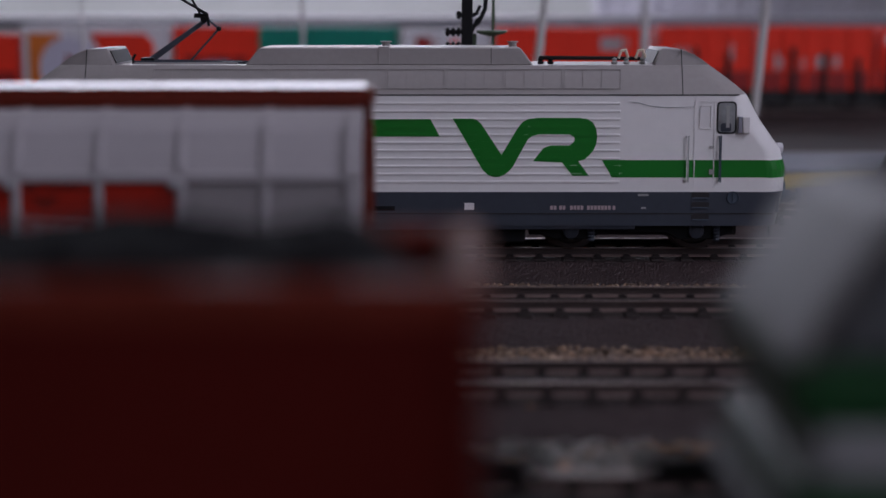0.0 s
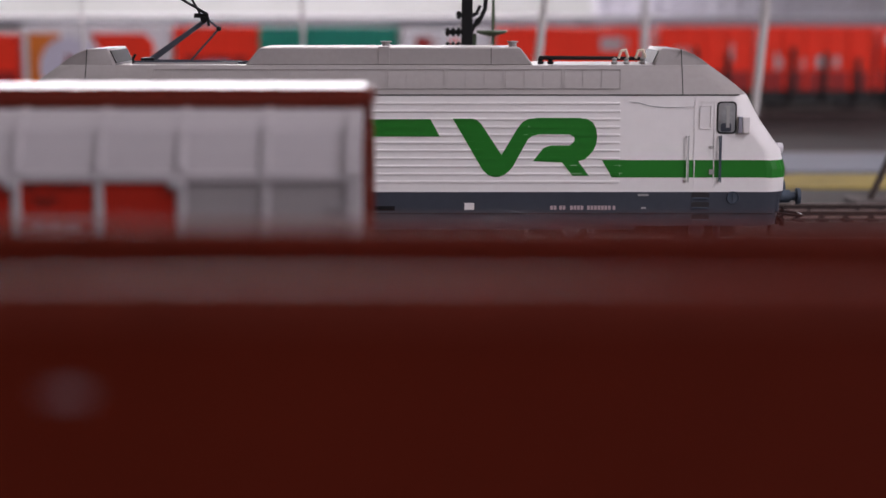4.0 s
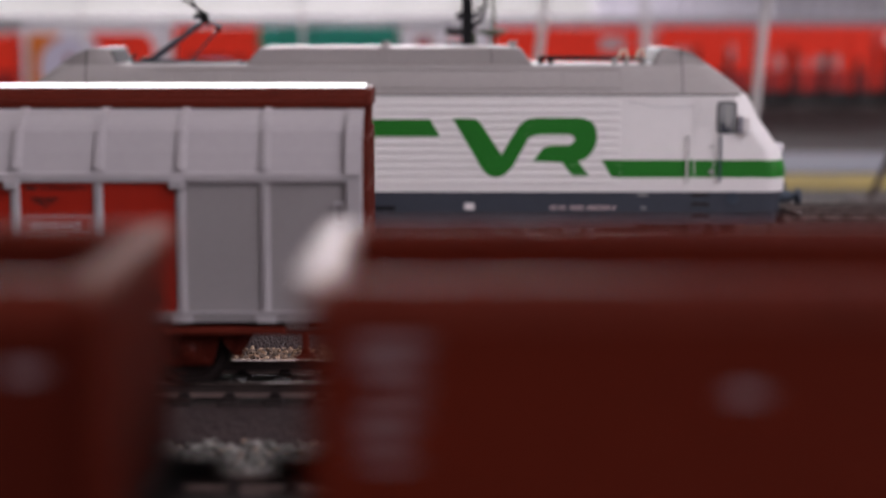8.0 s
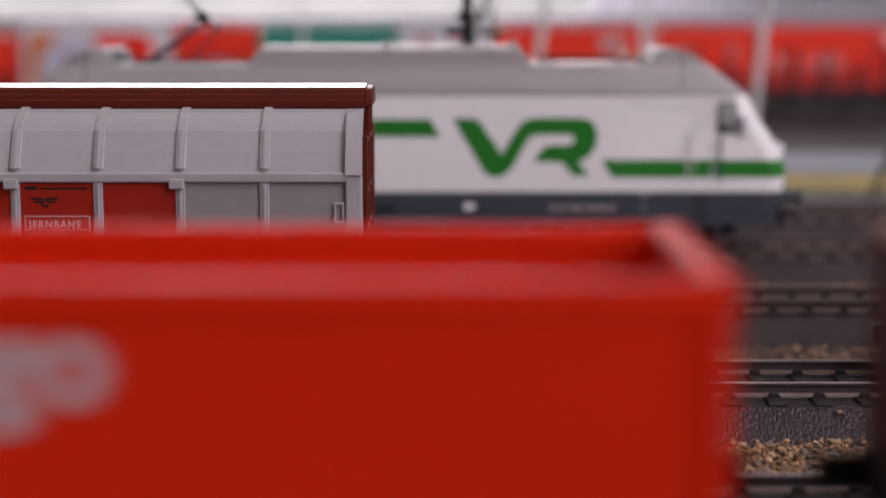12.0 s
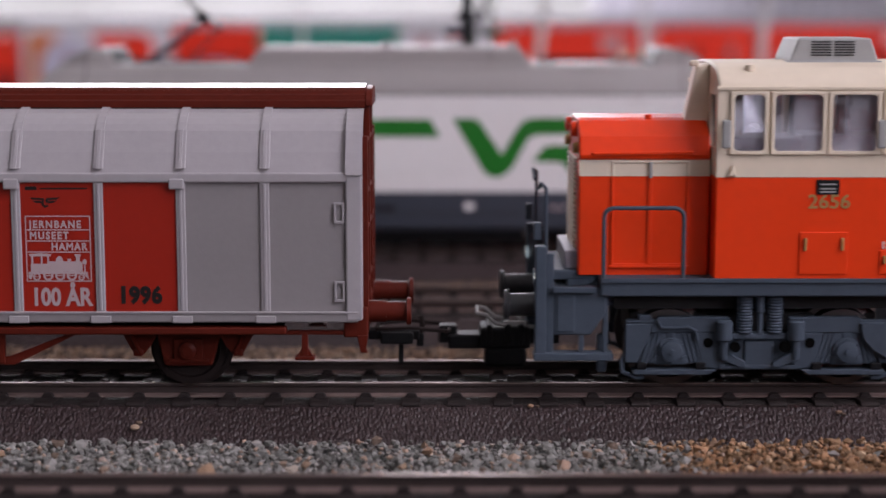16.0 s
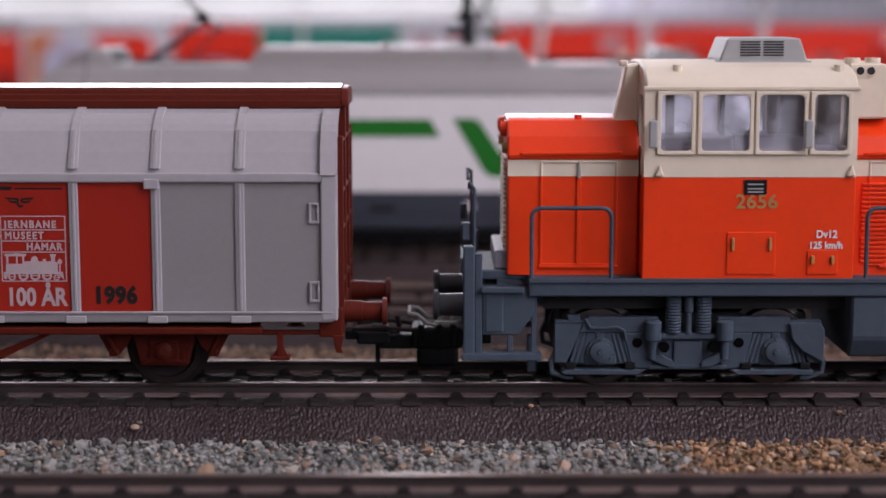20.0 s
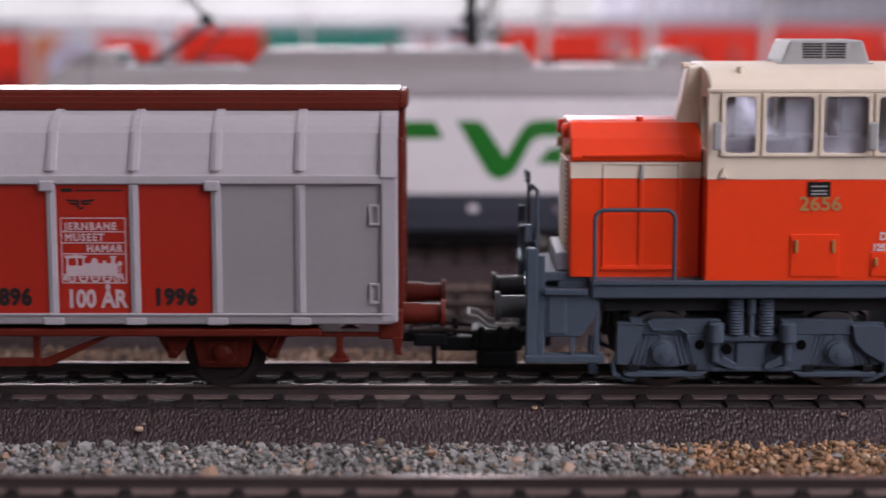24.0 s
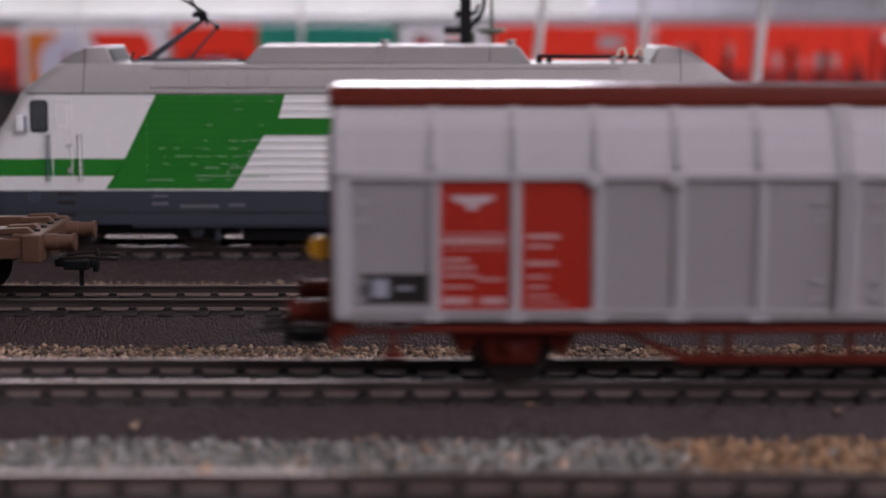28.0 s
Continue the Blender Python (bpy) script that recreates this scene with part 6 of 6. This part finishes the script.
    part("collector_head", box(-61.5, -56, -14, 14, 66.2, 67.4, 0.3), "black", panto)
    bus = part("bus_bar", rod((38.6, -5, 47.6), (64, -5, 47.4), 0.5, 8), "black", e, "dark roof cable on white insulators")
    for x in (39, 41.5, 57.5, 60.5, 64.5):
        part("insulator", lathe([(45.9, 0.6), (46.4, 0.9), (46.8, 0.55), (47.3, 0.8), (47.7, 0.4)], (x, -5, 0), "z", 12), "acgrey" if x > 50 else "black", bus)
    for x in (58.5, 62.8):
        part("loop_wire", tube([(x, -5.5, 47.4), (x + 0.6, -5.5, 49.3), (x + 1.8, -5.5, 49.5), (x + 2.4, -5.5, 47.6)], 0.35, 6), "cream", bus)
    # hanging thread of glue along the cab side
    part("wire", tube([(60, f - 0.2, 37.2), (62.5, f - 0.2, 37.0), (64.4, f - 0.2, 36.3), (66.5, f - 0.2, 36.0), (70, f - 0.2, 35.8), (76, f - 0.2, 36.0)], 0.05, 5), "slate", e)
    return e


sr2 = electric_locomotive()


# ---- brown flat wagon ----
def flat_wagon():
    w = thing("flat_wagon", "weathered brown empty model flat wagon", "flat wagon", at=at_mm(-82, TRACK_Y["c"], 0))
    L = 150
    part("side_sill", box(-L, 0, -14.6, -11.5, 9.2, 13.4, 0.3), "brownflat", w)
    part("side_sill", box(-L, 0, 11.5, 14.6, 9.2, 14.6, 0.3), "brownflat", w)
    part("centre_sill", box(-L, 0, -3, 3, 8.5, 13.8, 0.3), "brownflat", w)
    for k in range(12):
        x = -4 - k * 12.6
        part("cross_beam", box(x - 1.4, x + 1.4, -14.4, 14.4, 12.2, 14.2, 0.25), "brownflat", w)
    for k in range(36):
        x = -4.2 - 4.05 * k
        part("plank", box(x - 1.9, x + 1.9, -13.5, 13.5, 11.4, 12.3 + 0.12 * (k % 3), 0.12), "brownflat", w)
    for k in range(12):
        x = -10.3 - k * 12.6
        for s in (-1, 1):
            part("stake_pocket", box(x - 1.1, x + 1.1, s * 15.0 - 0.5, s * 15.0 + 0.5, 9.6, 13.2, 0.2), "brownflat", w)
    part("headstock", box(-3.4, 0.6, -15, 15, 8.4, 14.2, 0.4), "brownflat", w)
    for y in (-12, -6, 6, 12):
        part("bracket", prism([(-9, 14.0), (-1.0, 14.0), (-2.4, 15.4), (-8, 15.2)], y - 0.8, y + 0.8, "y", 0.2), "brownflat", w)
    for y in (-9, -3, 3, 9):
        part("bolt", lathe([(14.2, 0.7), (14.7, 0.6)], (-1.4, y, 0), "z", 8), "black", w, "dark bolt head")
    # black patches on the deck paint the dark of its slots
    for y in (-9.5, 0, 9.5):
        part("slot_shade_patch", box(-8.6, -4.6, y - 0.9, y + 0.9, 14.21, 14.3), "void", w, "black patch painting a dark slot")
    part("brake_wheel", lathe([(13.9, 2.2), (14.5, 2.2)], (-13, -8, 0), "z", 16), "black", w)
    buffers(w, 0.6, 1, 0, 12.1, "brownflat", "", 2.0, 6.2)
    coupling(w, 0.2, 1)
    for s in (-1, 1):
        g = prism([(-36, 9.2), (-14, 9.2), (-18, 3.4), (-32, 3.4)], s * 12.4, s * 13.6, "y", 0.3)
        part("bogie_side", g, "brownflat", w)
    for x in (-17, -34, -120, -137):
        wheelset(w, x, 5.4, "steel")
    return w


flat_wagon()


# ---- gondola train on the front track ----
GL = 109.5


def gondola(material, inside, label, length=GL, ribs=False, load=False, rim="same", edge="gon_edge"):
    g = thing("gondola_wagon", label, "gondola wagon", "gondola train")
    y, up = 16.0, FRONT_Z
    brown = rim == "same"
    rim = "gon_rim" if brown else rim
    for s in (-1, 1):
        lo, hi = sorted((s * y, s * (y - 1.2)))
        part("side_wall", box(0, length, lo, hi, up + 11.5, 39.6, 0.15), material, g)
        part("inner_lining", box(1.3, length - 1.3, min(s * (y - 1.25), s * (y - 1.6)), max(s * (y - 1.25), s * (y - 1.6)), up + 13, 39.5), inside, g)
        part("top_rim", prism([(s * (y + 0.12), 37.6), (s * (y + 0.3), 39.9), (s * (y + 0.1), 41.0), (s * (y - 1.3), 41.1), (s * (y - 1.7), 39.7), (s * y, 39.3)], -0.3, length + 0.3, "x", 0.15), material if s < 0 and rim == "gon_grey" else rim, g)
        n = 9
        for k in range(n + 1):
            x = 1.2 + (length - 2.4) * k / n
            if ribs or k in (0, n):
                part("stake", box(x - 0.9, x + 0.9, min(s * y, s * (y + 0.45)), max(s * y, s * (y + 0.45)), up + 12, 39, 0.2), material, g)
        part("sole_bar", box(1, length - 1, min(s * 12, s * 14.5), max(s * 12, s * 14.5), up + 8.6, up + 11.6, 0.3), "dull", g)
    for x0, x1 in ((0, 1.4), (length - 1.4, length)):
        part("end_wall", box(x0, x1, -y + 1.2, y - 1.2, up + 11.5, 39.6, 0.15), material, g)
        # end rims are paler, with their glint in the colour
        part("end_rim", box(x0 - 0.4, x1 + 0.4, -y - 0.3, y + 0.3, 39.7, 41.25, 0.4), (edge if x0 == 0 else "gon_edge") if brown else rim, g)
    part("bottom", box(1, length - 1, -14.5, 14.5, up + 11.5, up + 13.5), inside, g)
    for e, x in ((-1, 0), (1, length)):
        part("headstock", box(x - 1.2, x + 1.2, -14.5, 14.5, up + 8.8, up + 13, 0.3), "dull", g)
        buffers(g, x, e, 0, up + 11.8, "dull", "", 2.1, 5.8)
        coupling(g, x, e, up)
    for x in (length * 0.22, length * 0.78):
        wheelset(g, x, 5.4, "steel", up)
        for s in (-1, 1):
            part("axle_guard", prism([(x - 7, up + 8.8), (x + 7, up + 8.8), (x + 4, up + 3), (x - 4, up + 3)], s * 12.4, s * 13.6, "y", 0.3), "dull", g)
    if load:
        rng = random.Random(8)
        bm = bmesh.new()
        nx, ny = 44, 10
        grid = []
        for i in range(nx + 1):
            row = []
            for j in range(ny + 1):
                x, yy = 58 + (length - 63) * i / nx, -14 + 28 * j / ny
                edge = min(i / 5, (nx - i) / 5, 1.0)
                h = 37.6 + edge * (5.5 + 0.7 * math.sin(i * 0.35) + rng.uniform(-0.8, 0.8)) * (1 - 0.25 * abs(yy) / 14)
                row.append(bm.verts.new((x, yy, h)))
            grid.append(row)
        for i in range(nx):
            for j in range(ny):
                bm.faces.new((grid[i][j], grid[i + 1][j], grid[i + 1][j + 1], grid[i][j + 1]))
        ext = bmesh.ops.extrude_face_region(bm, geom=bm.faces[:])
        for v in ext["geom"]:
            if isinstance(v, bmesh.types.BMVert):
                v.co.z = 30
        part("coal_load", bm, "coal", g, "heap of black coal")
    return g


def spot(g, x0, x1, z0, z1, material="print_dim", name="small_print"):
    cx, cz, rx, rz = (x0 + x1) / 2, (z0 + z1) / 2, (x1 - x0) / 2, (z1 - z0) / 2
    pts = [(cx + rx * math.cos(2 * math.pi * k / 14), cz + rz * math.sin(2 * math.pi * k / 14)) for k in range(14)]
    return plate(pts, -16.1, material, g, name)


def bars(g, rows, material="print_dim"):
    for x0, x1, z0, z1 in rows:
        plate(rect(x0, x1, z0, z1), -16.1, material, g, "small_print")


gons = []
text_left = [(3.6, 8.6, 36.0, 36.7), (3.6, 7.8, 34.6, 35.2), (4.6, 8.4, 32.9, 33.4), (3.6, 8.0, 30.6, 31.2), (3.6, 7.0, 29.2, 29.7), (4.0, 7.6, 27.4, 27.9)]
for k in range(7):
    dark = k >= 5
    lab = ["red-brown model gondola wagon with a coal load", "red-brown empty model gondola wagon"][k > 0] if not dark else "dark brown ribbed empty model gondola wagon"
    base = "gon_a" if k == 0 else "gon_b" if k == 1 else "gon_d" if dark else "gon"
    g = gondola(base, base, lab, 111 if k == 0 else GL, ribs=dark, load=k == 0, edge="gon_pale" if k == 4 else "gon_mid" if k < 4 else "gon_edge")
    bars(g, text_left)
    if k == 0:
        spot(g, 31.4, 36.0, 35.0, 38.0, "acgrey")
        bars(g, [(29, 34, 28.6, 29.4), (29, 33, 27.0, 27.8)])
    elif dark:
        spot(g, 9.4, 14.0, 35.8, 37.3, "print_g")
        bars(g, [(8, 18, 22, 27.5)], "print_k")
    else:
        spot(g, 30.4, 33.4, 32.2, 33.3)
    if k > 0:
        spot(g, 102.6, 105.4, 33.8, 35.0, "print_f" if k == 1 else "print_dim")
    gons.append(g)
g = gondola("gon_red", "gon_red", "bright red model gondola wagon with white block marks", ribs=False, rim="gon_red")
bars(g, [(27.6, 35.8, 37.0, 37.7), (27.6, 35.8, 31.9, 32.6), (27.6, 28.4, 32.6, 37.0), (35.0, 35.8, 32.6, 37.0), (29.4, 34.0, 33.4, 36.2), (28, 33, 29.2, 29.9), (28, 32, 27.4, 28.0)], "print_p")
words("Cargo", 9.6, "print_p", g, 38.9, -16.1, 32.2, "white printed word", 1.06, name="lettering", bold=0.28)
gons.append(g)
g = gondola("gon_red2", "gon_grey", "traffic-red ribbed model gondola wagon, grey inside", ribs=True, rim="gon_grey")
bars(g, [(4, 9, 35.4, 37.4), (9, 13, 34, 35.4), (4, 8, 32.6, 34), (13, 16, 33.4, 34.4), (8, 11, 30.6, 31.6), (6, 9, 25, 27.6)], "print_r")
for mark_rect in (rect(39.0, 51.6, 31.9, 33.1), rect(43.0, 51.0, 30.0, 31.4)):
    plate(mark_rect, -16.55, "print_p", g, "small_print", "white printed plate", 0.55)
gons.append(g)


def train_engine():
    e = thing("train_engine", "grey and dark green model locomotive ahead of the gondolas", "locomotive")
    n, up = 16.0, FRONT_Z
    part("lower_body", box(0.6, 175, -n, n, up + 7, 26.0, 1.5), "eng_green", e, "dark green body side")
    part("white_stripe", box(2.4, 175.2, -n - 0.12, n + 0.12, 26.0, 30.0, 0.5), "gon_grey", e, "white stripe")
    part("green_band", box(0.5, 175, -n, n, 30.0, 35.0, 0.8), "eng_green", e, "dark green body side")
    part("dark_band", prism([(1.4, 35), (175, 35), (170, 43.5), (6.2, 43.5)], -n + 0.3, n - 0.3, "y", 0.8), "dglass", e, "dark window band")
    part("cab_front", prism([(0.2, 34.2), (2.6, 34.2), (9.6, 45.5), (7.0, 45.5)], -n, n, "y", 0.6), "eng_grey", e, "grey cab front")
    part("roof", prism([(6.6, 43.2), (173, 43.2), (170, 46), (160, 47.2), (14, 47.2), (8.4, 46.2)], -n + 0.8, n - 0.8, "y", 1.0), "eng_roof", e, "dark grey roof")
    part("headstock", box(-1.0, 2, -15, 15, up + 9, up + 14, 0.4), "black", e)
    buffers(e, -1, -1, 0, up + 12, "black", "", 2.1, 6)
    coupling(e, 0, -1, up)
    for c in (38, 137):
        part("bogie_side", box(c - 22, c + 22, -13.4, 13.4, up + 3, up + 8.5, 0.6), "black", e)
        for ax in (-15, 15):
            wheelset(e, c + ax, 6.6, "steel", up)
    return e


lead = train_engine()


# ---- things behind the locomotive ----
def container_wagon(x0, x1, y, z1, material, label, panels, marks=()):
    w = thing("container_wagon", label, "container wagon", "far goods train", at=at_mm(x0, y, 0))
    L = x1 - x0
    part("frame", box(0, L, -13, 13, 3.5, 11, 0.4), "dark", w)
    box_ = part("container", box(0.6, L - 0.6, -14, 14, 11, z1, 0.5), material, w)
    for k in range(panels + 1):
        x = 1.2 + (L - 2.4) * k / panels
        part("corner_post", box(x - 0.9, x + 0.9, -15.0, -13.8, 11, z1 + 0.2, 0.3), material, box_)
    for k, (a, b, c, d, m) in enumerate(marks):
        part("mark", box(a, b, -14.3 - 0.15 * k, -13.9, c, d), m, w)
    if material == "redbox":
        part("lower_side", box(0.8, L - 0.8, -14.25, 14.25, 11.2, 22.0, 0.2), "dkred", w, "dark red lower side")
    for x in (L * 0.18, L * 0.82):
        wheelset(w, x, 5.4, "steel")
    return w


def stakes(x0, x1, step):
    for k in range(int((x1 - x0) / step) + 1):
        s = thing("side_stake", "dark upright stake on the far red train", "stake", "stakes of the far train", "", at_mm(x0 + k * step, YB - 15.6, 0))
        part("post", box(-1.3, 1.3, -0.8, 0.8, 3.5, 36 - (k % 3) * 3, 0.3), "dark", s)


YB = 1015.0
track("far model track under the container train", YB, -600, 600, -10, 20)
container_wagon(-280, -248, YB, 43.5, "redbox", "red model container wagon with a dark lower side", 2)
pale = container_wagon(-246, -159, YB, 48.5, "palebox", "white model wagon with red and orange shapes", 4)
part("mark", prism([(4, 12), (20, 12), (24, 40), (22, 44), (4, 44)], -15.3, -14.0, "y"), "orangebox", pale)
part("mark", prism([(27 + 17 * math.cos(radians(15 * k)), 24 + 18 * math.sin(radians(15 * k))) for k in range(24)], -15.5, -14.0, "y"), "lavender", pale, "pale lavender disc")
part("mark", prism([(24, 18), (29, 20), (31, 30), (26, 32)], -15.7, -14.0, "y"), "dkred", pale)
part("mark", prism([(40, 44), (72, 44), (77, 38), (77, 10), (58, 10), (50, 28)], -15.4, -14.0, "y"), "redbox", pale)
container_wagon(-157, -107, YB, 48.0, "redbox", "red model container wagon", 3, ((6, 42, 10, 31, "dkred"), (15, 33, 12, 28, "bluebox")))
container_wagon(-108, -26, YB, 48.0, "teal", "teal green model container wagon", 5)
container_wagon(-24, 28, YB, 46.0, "palebox", "pale model wagon with red shapes", 3, ((8, 20, 30, 42, "dkred"), (28, 36, 28, 40, "redbox")))
container_wagon(30, 122, YB, 47.5, "redbox", "bright red model wagon with pale marks", 6, ((60, 78, 34, 42, "print_p"),))
container_wagon(126, 182, YB, 48.0, "redbox", "bright red model container wagon", 4, ((10, 18, 26, 36, "print_p"), (40, 44, 28, 38, "print_p")))
container_wagon(186, 252, YB, 48.0, "redbox", "bright red model container with white block marks", 5,
                ((8, 10.4, 23, 33, "print_p"), (11, 14, 24, 30, "print_p"), (24, 26, 23, 30, "print_p"), (32, 36, 24, 31, "print_p"), (38, 41, 24, 31, "print_p"), (43, 46, 24, 31, "print_p")))
container_wagon(255, 320, YB, 48.0, "redbox", "bright red model container wagon", 5, ((4, 12, 38, 44, "palebox"),))

stakes(148, 300, 19.0)

# ground strips beyond the tracks
structure("pavement", box(-700, 700, 640, 690, GROUND, GROUND + 0.8), "ochre", "ochre grassy strip")
structure("pavement", box(-700, 700, 700, 785, GROUND, GROUND + 1.4), "bluepath", "pale blue-grey smooth platform strip")
structure("road", box(-700, 700, 800, 985, GROUND, GROUND + 0.6), "asphalt", "dark asphalt strip")

structure("pavement", box(-700, 700, 785.5, 799, GROUND, GROUND + 0.9), "brownflat", "brown earthy strip")

# a raised dark board behind the far train
shelf = thing("display_shelf", "dark grey raised board behind the far train", "shelf")
part("board", box(-640, 640, 1120, 1420, 46, 52, 1), "shelf", shelf)
for x in (-560, 0, 560):
    part("support", box(x - 8, x + 8, 1200, 1340, GROUND, 46, 1), "shelf", shelf)


# masts
def pale_mast(x, y, lean, r, label):
    m = thing("catenary_mast", label, "mast", "pale masts", "", at_mm(x, y, GROUND, 0, lean, 0))
    part("pole", rod((0, 0, 0), (0, 0, 130), r, 10, r * 0.7), "galv", m)
    part("foot", box(-3, 3, -3, 3, 0, 2.4, 0.3), "galv", m)
    part("arm", rod((0, 0, 96), (-18, -4, 108), r * 0.5, 6), "galv", m)


pale_mast(118, 660, 5.2, 1.9, "pale grey leaning model mast")
pale_mast(33.5, 700, 6.5, 2.1, "pale grey leaning model mast")
pale_mast(96, 820, 0.5, 2.4, "thick pale grey model mast")
pale_mast(-66, 800, 0.5, 1.2, "thin pale grey model mast")
pale_mast(-152, 720, 0.5, 0.7, "thin pale grey model mast")

# dark catenary mast with insulators, just behind the white locomotive
cm = thing("catenary_mast", "dark lattice model mast with black insulators", "mast", at=at_mm(6.6, 470, GROUND))
part("pole", box(-1.55, 1.55, -1.5, 1.5, 0, 92, 0.3), "black", cm)
part("foot", box(-4, 4, -4, 4, 0, 3, 0.4), "black", cm)
for z, n in ((58.0, 3), (61.7, 3), (66.4, 1)):
    prof = [(-1.4, 0.5)] + [p for k in range(n) for p in ((-1.7 - 1.5 * k, 0.6), (-2.0 - 1.5 * k, 1.15), (-2.6 - 1.5 * k, 1.15), (-2.9 - 1.5 * k, 0.6))]
    part("insulator", lathe(prof, (0, 0, z), "x", 12), "black", cm)
part("bracket", tube([(1, 0, 62.5), (3.2, 0, 64.5), (4.9, 0, 68), (5.2, 0, 72), (4.6, 0, 78)], 0.6, 6), "black", cm)
part("bracket", tube([(1, 0, 66), (2.6, 0, 66.8), (3.6, 0, 69)], 0.5, 6), "black", cm)
part("bracket", rod((1, 0, 61), (3.0, 0, 65.5), 0.5, 6), "black", cm)
gm = thing("signal_mast", "thin olive green model mast with a small platform", "mast", at=at_mm(14.0, 478, GROUND))
part("pole", rod((0, 0, 0), (0, 0, 92), 0.45, 8), "mast", gm)
part("strut", rod((-5.2, 0, 50), (-5.2, 0, 61.2), 0.6, 8), "mast", gm)
part("strut", rod((-5.2, 0, 50.4), (0, 0, 46), 0.5, 8), "mast", gm)
part("foot", box(-2.4, 2.4, -2.4, 2.4, 0, 2, 0.3), "mast", gm)
part("platform", lathe([(60.4, 0.8), (61.0, 3.2), (61.5, 4.3), (62.0, 4.3), (62.1, 3.9)], (-0.4, 0, 0), "z", 20), "mast", gm, "small round green dish")

# portal foot at the right of the yard
pf = thing("portal_mast", "dark grey lattice portal foot on a plate", "mast", at=at_mm(149, 588, GROUND))
part("plate", box(-7, 20, -12, 12, 0, 2.2, 0.5), "portal", pf, "grey-brown base plate")
part("leg", rod((-0.5, 0, 2), (14, 0, 36), 1.2, 8), "portal", pf)
part("leg", rod((15, 0, 2), (15, 0, 60), 1.2, 8), "portal", pf)
part("brace", rod((5, 0, 14), (15, 0, 4), 0.6, 6), "portal", pf)


# ---- what moves ----
def roll(wheelsets, rows, r):
    """Turn wheelsets by the way that their vehicle has gone."""
    ts, xs = [a for a, b in rows], [b for a, b in rows]
    steps = [0.0] + [k / 10 for k in range(50, 281)]
    for w in wheelsets:
        c = w.matrix_basis.translation.copy()
        walk(w, [(t, pose(c.x, c.y, c.z, 0, math.degrees((float(np.interp(t, ts, xs)) - xs[0]) / r), 0)) for t in steps])


def motions():
    # focus distance
    rows = [(0.0, 418), (6.0, 415), (6.6, 400), (7.0, 375), (7.5, 345), (8.0, 325), (8.6, 305), (9.2, 285), (9.7, 268), (10.2, 264), (26.4, 264), (27.0, 275), (27.5, 300), (28.0, 352)]
    walk(focus, [(t, at_mm(0, y, 0)) for t, y in rows])
    # diesel: it comes in, couples, pushes a little, waits, and draws the wagon away
    shunter_x = [(0, 152.3), (5, 152.3), (10, 125.5), (12, 84.5), (12.5, 75.0), (13.5, 55.5), (14.5, 37.0), (15, 29.2), (15.5, 19.9), (16, 11.3), (16.5, 4.6), (16.8, 1.2), (17.1, 0.2),
            (17.5, 0.1), (20.1, 0.0), (20.5, 0.0), (21.5, 0.0), (22.4, 0.1), (23, 1.3), (23.5, 3.6), (24, 9.3), (24.5, 18.4), (25, 30.2), (25.5, 45.5), (26, 62.6),
            (26.5, 83.3), (27, 105.6), (27.5, 132.6), (28, 161.0)]
    walk(dv, [(t, at_mm(x, TRACK_Y["b"], 0)) for t, x in shunter_x])
    wagon_x = [(0, -93.0), (10, -93.0), (16.4, -93.0), (16.6, -93.5), (16.8, -95.3), (17.1, -96.6), (17.5, -96.9), (20.1, -96.9), (20.5, -96.9), (21.5, -96.9), (22.4, -96.8), (23, -95.9),
             (23.5, -93.8), (24, -88.1), (24.5, -79.0), (25, -67.1), (25.5, -51.9), (26, -35.3), (26.5, -14.3), (27, 8.0), (27.5, 35.0), (28, 63.5)]
    walk(hbis, [(t, at_mm(x, TRACK_Y["b"], 0)) for t, x in wagon_x])
    roll([w for b in dv.children if b.name.startswith("bogie") for w in b.children if w.name.startswith("wheelset")], shunter_x, 6.2)
    roll([w for w in hbis.children if w.name.startswith("wheelset")], wagon_x, 5.9)
    # gondola train, at an even 75 mm a second
    times = [0.0, 0.1, 1.0] + [float(k) for k in range(3, 27, 3)] + [27.9, 28.0]
    for g, back in zip(gons, (-0.4, 122.3, 250.6, 376.4, 501.2, 625.8, 752.4, 880.0, 1008)):
        walk(g, [(t, at_mm(-18.6 + 75 * (t - 1.2) - back, TRACK_Y["front"], 0)) for t in times])
    walk(lead, [(t, at_mm(25.0 + 75 * t, TRACK_Y["front"], 0)) for t in times])


motions()
